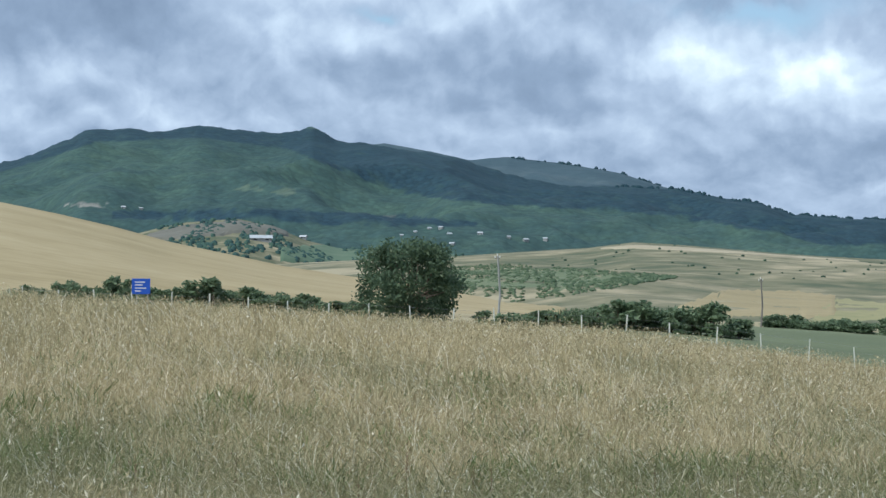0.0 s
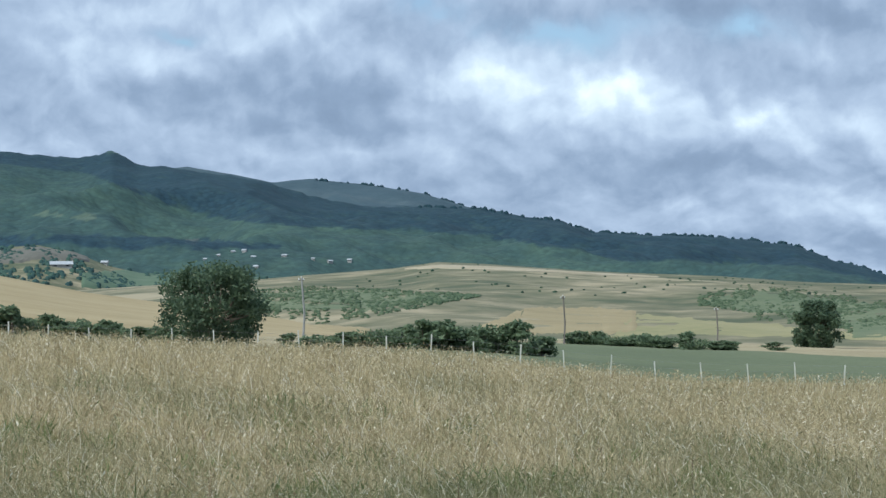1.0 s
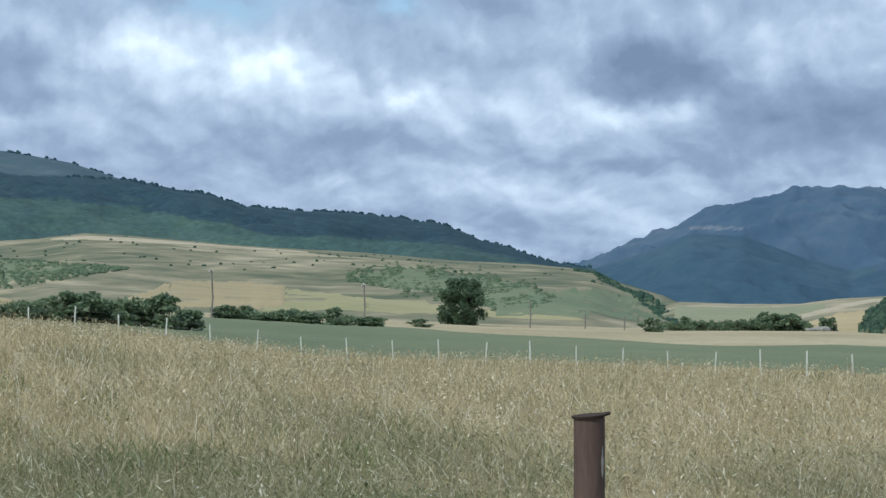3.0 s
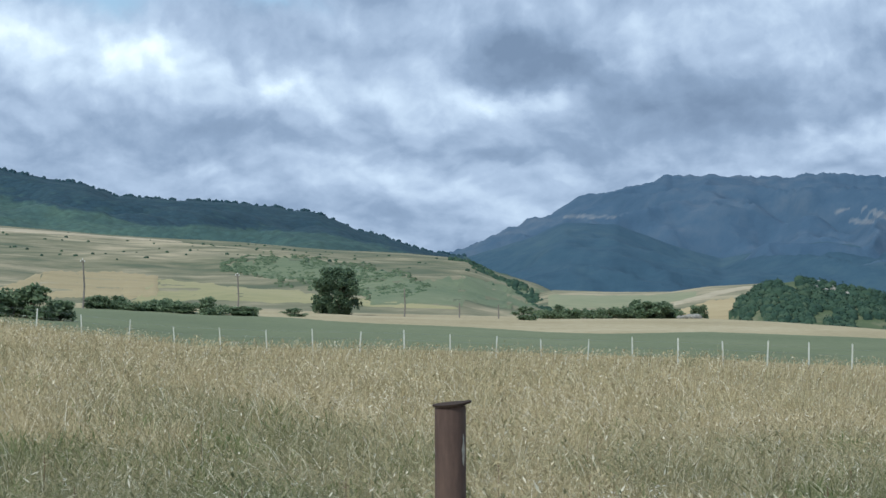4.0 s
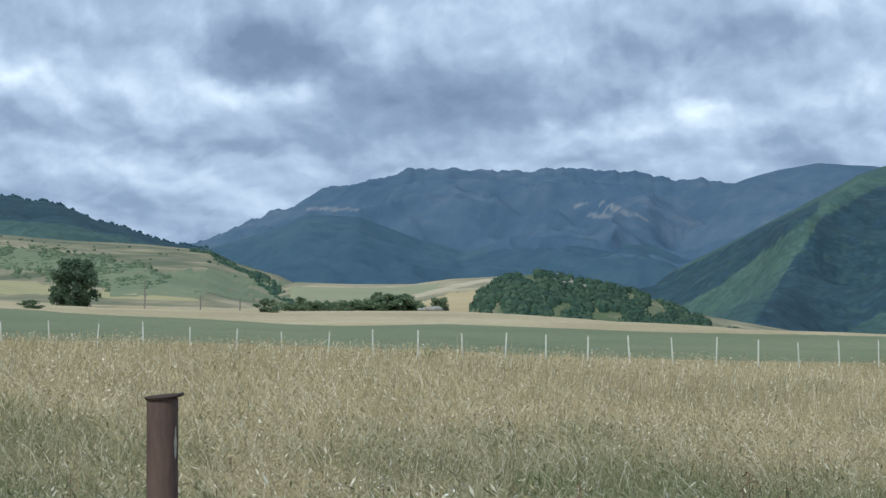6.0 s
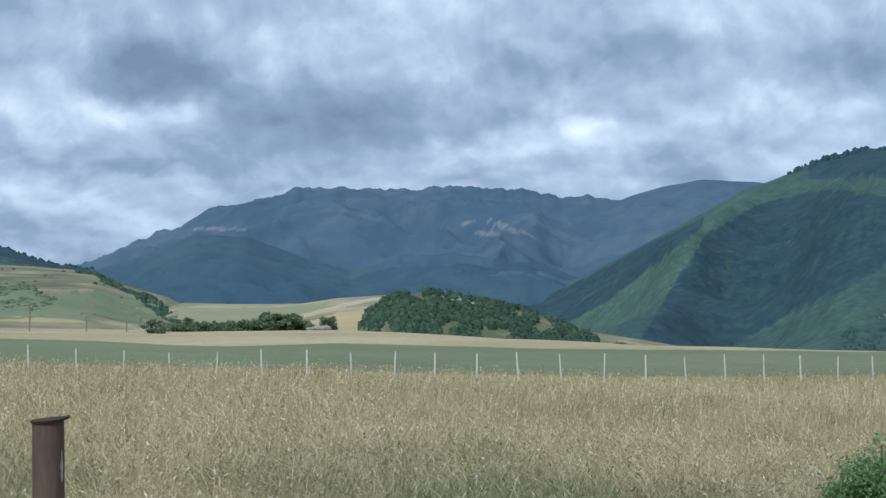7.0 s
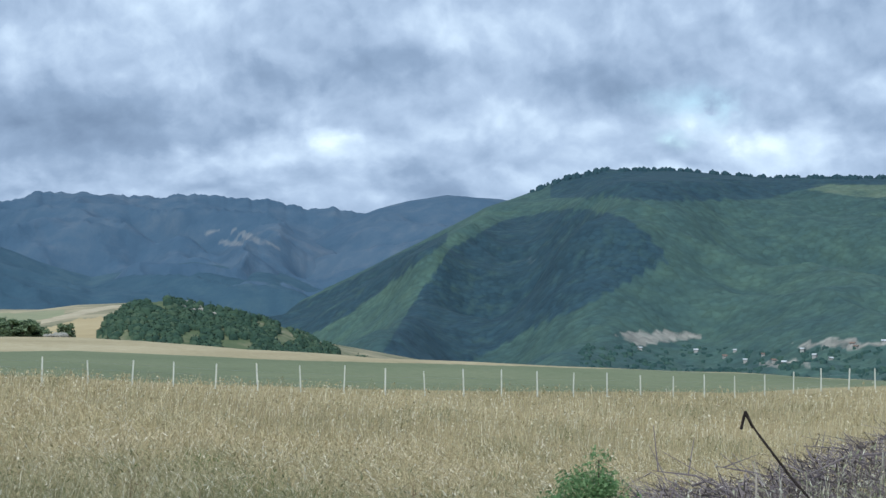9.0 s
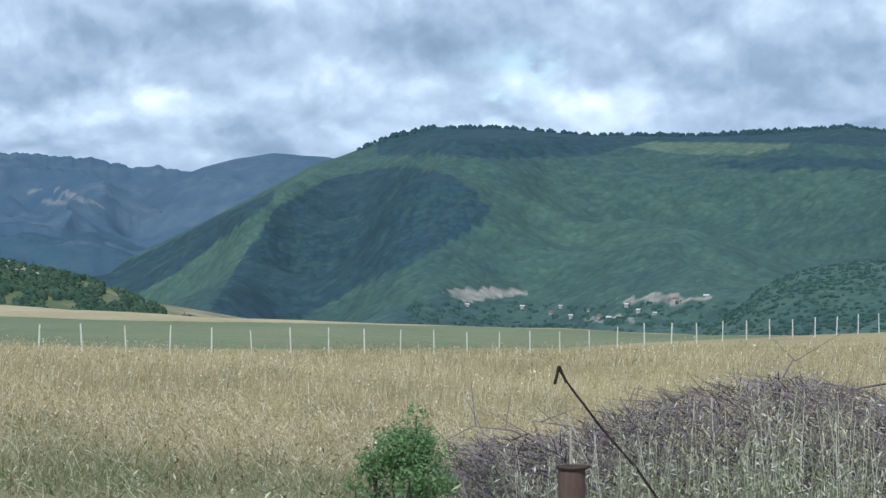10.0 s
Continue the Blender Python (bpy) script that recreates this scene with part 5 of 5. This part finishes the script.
def pipe_post(az_, r, top, origin, tilt, flake):
    p = origin + polar(az_, r)
    p.z = ground_xy(p.x, p.y)
    h = EYE + r * math.tan(radians(top)) - p.z
    post = empty("pipe_post", pose(p.x, p.y, p.z, ry=0.0, rz=-az_))
    bm = bmesh.new()
    n, w = 28, 0.0425
    levels = [-0.4] + [h * k / 10 for k in range(11)]
    rings = [[bm.verts.new((math.cos(6.2832 * i / n) * w * (1 + 0.012 * noise.noise((i * 0.4, z * 6, r))), math.sin(6.2832 * i / n) * w, z)) for i in range(n)] for z in levels]
    for a, b in zip(rings, rings[1:]):
        for i in range(n):
            f = bm.faces.new((a[i], a[(i + 1) % n], b[(i + 1) % n], b[i]))
            f.smooth = True
    part("pipe", bm, M_RUST, post)
    bm = bmesh.new()
    bmesh.ops.create_cone(bm, cap_ends=True, segments=24, radius1=0.049, radius2=0.051, depth=0.006, matrix=Matrix.Translation((0.002, 0, h + 0.004)) @ Euler((radians(2), radians(tilt), 0)).to_matrix().to_4x4())
    for v in bm.verts:
        if v.co.x > 0.04:
            v.co.x += 0.006
            v.co.z += 0.003
    part("cap_plate", bm, M_RUST_DARK, post, "thin dark bent cap plate")
    if flake:
        bm = bmesh.new()
        rows_ = []
        for k in range(9):
            z, half = h - 0.075 - k * 0.011, 0.02 + 0.13 * math.sin(0.34 * k + 0.1) ** 2 + 0.03 * math.sin(k * 2.1)
            rows_.append([bm.verts.new((math.cos(a) * (w + 0.0012), math.sin(a) * (w + 0.0012), z)) for a in (-0.62 - half, -0.62 + half)])
        for a, b in zip(rows_, rows_[1:]):
            bm.faces.new((a[0], a[1], b[1], b[0]))
        part("paint_flake", bm, M_FLAKE, post, "pale flaked patch of old paint")
    tagged(post, "rusty brown steel pipe post with a bent cap" if flake else "short rusty steel pipe post before the brush pile", "post", "pipe posts")
    return post


pipe_post(19.6, 5.4, -3.40, Vector((0, 0, 0)), -5.0, True)
late_eye = polar(132.5, 0.18)   # where the camera ends
pipe_post(46.24, 6.2, -5.72, late_eye, -1.0, False)

M_GREEN = island("fresh_bush_leaves", [(0.05, (0.11, 0.20, 0.085)), (0.4, (0.15, 0.26, 0.11)), (0.7, (0.20, 0.31, 0.135)), (1.0, (0.28, 0.37, 0.19))], 0.55, 0.3, thin=0.4, patch=2.0)
M_ROADSIDE = island("roadside_weeds", [(0.05, (0.10, 0.145, 0.065)), (0.5, (0.17, 0.215, 0.105)), (1.0, (0.28, 0.30, 0.18))], 0.7, 0.2, thin=0.35, patch=3.0)
M_TWIG = island("dead_twigs", [(0.05, (0.090, 0.074, 0.078)), (0.5, (0.165, 0.140, 0.146)), (1.0, (0.27, 0.235, 0.24))], 0.85, 0.15, patch=2.0)
M_WEED = island("silvery_weeds", [(0.05, (0.14, 0.16, 0.09)), (0.4, (0.30, 0.31, 0.20)), (0.65, (0.52, 0.50, 0.40)), (1.0, (0.80, 0.78, 0.70))], 0.8, 0.15, thin=0.25, patch=2.0)


def roadside_bush():
    rng = np.random.default_rng(77)
    p = late_eye + polar(41.5, 7.6)
    p.z = ground_xy(p.x, p.y)
    top = EYE + 7.6 * math.tan(radians(-4.5)) - p.z
    b = empty("green_bush", Matrix.Translation(p))
    centres, radii = [], []
    for i in range(170):
        turn, up = rng.uniform(0, 6.283), rng.uniform(0.25, 0.97)
        reach = math.sqrt(rng.uniform(0.0, 1.0)) * (0.24 * math.sqrt(max(0.06, 1.05 - up ** 2.5)) + 0.45 * max(0.0, 0.8 - up))
        lift = 0.22 * rng.uniform() if i % 5 == 0 else 0.0
        centres.append((math.cos(turn) * reach, math.sin(turn) * reach, up * top + lift * 0.5))
        radii.append(rng.uniform(0.05, 0.09))
    bm = bmesh.new()
    for c in centres[::3]:
        limb(bm, (c[0] * 0.3, c[1] * 0.3, -0.1), c, 0.008, 0.003, 5)
    part("stems", bm, M_BARK, b)
    leaf_mesh("foliage", centres, radii, 130, 0.0085, M_GREEN, b, rng)
    tagged(b, "small fresh green leafy bush in the dry grass", "bush")


roadside_bush()

PILE_TOP = [(41.0, -5.6), (42.78, -5.1), (46.05, -4.75), (47.68, -4.0), (50.1, -3.4), (52.5, -2.96), (54.08, -3.3), (56, -3.7), (59, -4.2)]


def brush_pile():
    """A long heap of dead thorny branches: thick ones singly, the fine twigs joined."""
    rng = np.random.default_rng(91)
    o = late_eye + polar(50, 8.6)
    o.z = ground_xy(o.x, o.y)
    pile = empty("brush_pile", Matrix.Translation(o))

    def spot(low):
        a, r = rng.uniform(42.9, 58.5), rng.uniform(8.0, 9.0)
        top = EYE + r * math.tan(radians(table(a, PILE_TOP)))
        p = late_eye + polar(a, r)
        g = ground_xy(p.x, p.y)
        p.z = g + (top - g) * rng.uniform(low, 1.0) ** 0.7
        return p, top

    for i in range(110):
        p, top = spot(0.3)
        turn, rise, length = rng.uniform(0, 6.283), rng.normal(0.05, 0.18), rng.uniform(0.15, 0.42)
        q = p + Vector((math.cos(turn) * length, math.sin(turn) * length, rise * length))
        q.z = min(q.z, top + 0.05)
        mid = (p + q) / 2 + Vector((0, 0, rng.uniform(0.0, 0.05)))
        thick = rng.uniform(0.005, 0.010)
        bm = bmesh.new()
        bar(bm, p - o, mid - o, thick, thick, 0.8)
        bar(bm, mid - o, q - o, thick * 0.8, thick * 0.8, 0.35)
        for _ in range(2):
            s = mid.lerp(q, rng.uniform(0, 0.9))
            e = s + Vector(rng.normal(0, 0.10, 3))
            bar(bm, s - o, e - o, thick * 0.5, thick * 0.5, 0.4)
        part("branch", bm, M_TWIG, pile)
    verts = []
    for i in range(24000):
        p, top = spot(0.2)
        d = rng.normal(0, 1, 3) * (0.10, 0.10, 0.05)
        q = p + Vector(d)
        q.z = min(q.z, top + 0.06 * rng.uniform())
        side = Vector((0.64, -0.77, 0.3)) * rng.uniform(0.0012, 0.0028)
        verts += [p - side - o, p + side - o, q + side * 0.5 - o, q - side * 0.5 - o]
    v = np.array([tuple(c) for c in verts])
    stuff("twig_tangle", v, np.arange(len(v)).reshape(-1, 4), M_TWIG, "", "", pile)
    tagged(pile, "long heap of dead purplish-grey thorn branches in the grass", "brush pile")


brush_pile()


def weeds(name, az0, az1, r0, r1, count, low, high, mat, label, spread=0.05):
    """Leafy weed stems with pale leaves and heads along their upper part."""
    rng = np.random.default_rng(55)
    a, r = rng.uniform(az0, az1, count), rng.uniform(r0, r1, count)
    base = np.array([(late_eye + polar(x, y))[:] for x, y in zip(a, r)])
    base[:, 2] = [ground_xy(x, y) for x, y in base[:, :2]]
    crest = np.array([EYE + y * math.tan(radians(table(x, PILE_TOP))) for x, y in zip(a, r)])
    h = np.maximum(0.3, (crest - base[:, 2]) * rng.uniform(low, high, count))
    tip = base + np.stack([rng.normal(0, 0.20, count), rng.normal(0, 0.12, count), h], -1)
    k = 44
    f_ = rng.uniform(0.3, 1.0, (count, k, 1))
    p = (base[:, None] * (1 - f_) + tip[:, None] * f_).reshape(-1, 3) + rng.normal(0, spread, (count * k, 3)) * (1, 1, 0.7)
    n = len(p)
    d = rng.normal(0, 1, (n, 3))
    d[:, 2] = np.abs(d[:, 2]) + 0.3
    d /= np.linalg.norm(d, axis=1)[:, None]
    b = np.cross(d, rng.normal(0, 1, (n, 3)))
    b /= np.linalg.norm(b, axis=1)[:, None]
    s = 0.0115 * rng.uniform(0.5, 1.6, n)[:, None]
    leaves = np.stack([p, p + d * s + b * s * 0.22, p + d * s * 2, p + d * s - b * s * 0.22], 1).reshape(-1, 3)
    side = np.array([0.75, -0.6, 0]) * 0.0016
    stems = np.stack([base - side, base + side, tip + side * 0.5, tip - side * 0.5], 1).reshape(-1, 3)
    v = np.concatenate([leaves, stems])
    stuff(name, v, np.arange(len(v)).reshape(-1, 4), mat, label, "weeds")


weeds("silvery_weeds", 45.0, 57, 7.0, 8.0, 560, 0.40, 1.0, M_WEED, "silvery flowering weeds before the brush pile", 0.07)
weeds("green_weeds", 44.5, 57, 6.6, 7.7, 620, 0.30, 0.74, M_ROADSIDE, "low green weeds at the roadside", 0.08)

# the bent dark rod leaning over the pile
M_ROD = blotched("dark_iron", [(0.3, (0.018, 0.014, 0.014)), (0.6, (0.035, 0.027, 0.025))], 10.0, 60.0)
M_REED = blotched("dry_reed", [(0.3, (0.32, 0.28, 0.24)), (0.6, (0.45, 0.40, 0.34))], 10.0, 60.0)


def bent_rod():
    r = 6.8
    path = [late_eye + polar(a, r, EYE + r * math.tan(radians(e))) for a, e in ((45.86, -2.88), (46.21, -3.40), (47.15, -4.62), (48.1, -5.68), (48.75, -6.6))]
    foot = path[-1] + (path[-1] - path[-2]) * 1.2
    foot.z = ground_xy(foot.x, foot.y) - 0.1
    path.append(foot)
    rod = empty("bent_rod", Matrix.Translation(foot))
    bm = bmesh.new()
    for k, (p, q) in enumerate(zip(path, path[1:])):
        bar(bm, p - foot, q - foot, 0.0065 if k else 0.005, 0.0065)
    part("rod", bm, M_ROD, rod)
    bm = bmesh.new()
    tip = path[0]
    bar(bm, tip - foot + Vector((0, 0, 0.012)), tip - foot + Vector((-0.012, 0.008, -0.05)), 0.008, 0.006)
    bar(bm, tip - foot + Vector((0, 0, 0.012)), tip - foot + Vector((0.022, -0.015, -0.045)), 0.008, 0.006)
    part("barb", bm, M_ROD, rod)
    tagged(rod, "bent dark iron rod with a barbed tip leaning over brush", "rod")
    top = late_eye + polar(46.2, 7.2, EYE + 7.2 * math.tan(radians(-4.55)))
    g = Vector((top.x, top.y, ground_xy(top.x, top.y)))
    stalk = empty("dry_stalk", Matrix.Translation(g))
    bm = bmesh.new()
    bar(bm, (0, 0, -0.1), top - g + Vector((0.0, 0, 0.0)), 0.010, 0.010, 0.5)
    part("stem", bm, M_REED, stalk)
    tagged(stalk, "single pale dry stalk standing before the brush pile", "stalk")


bent_rod()
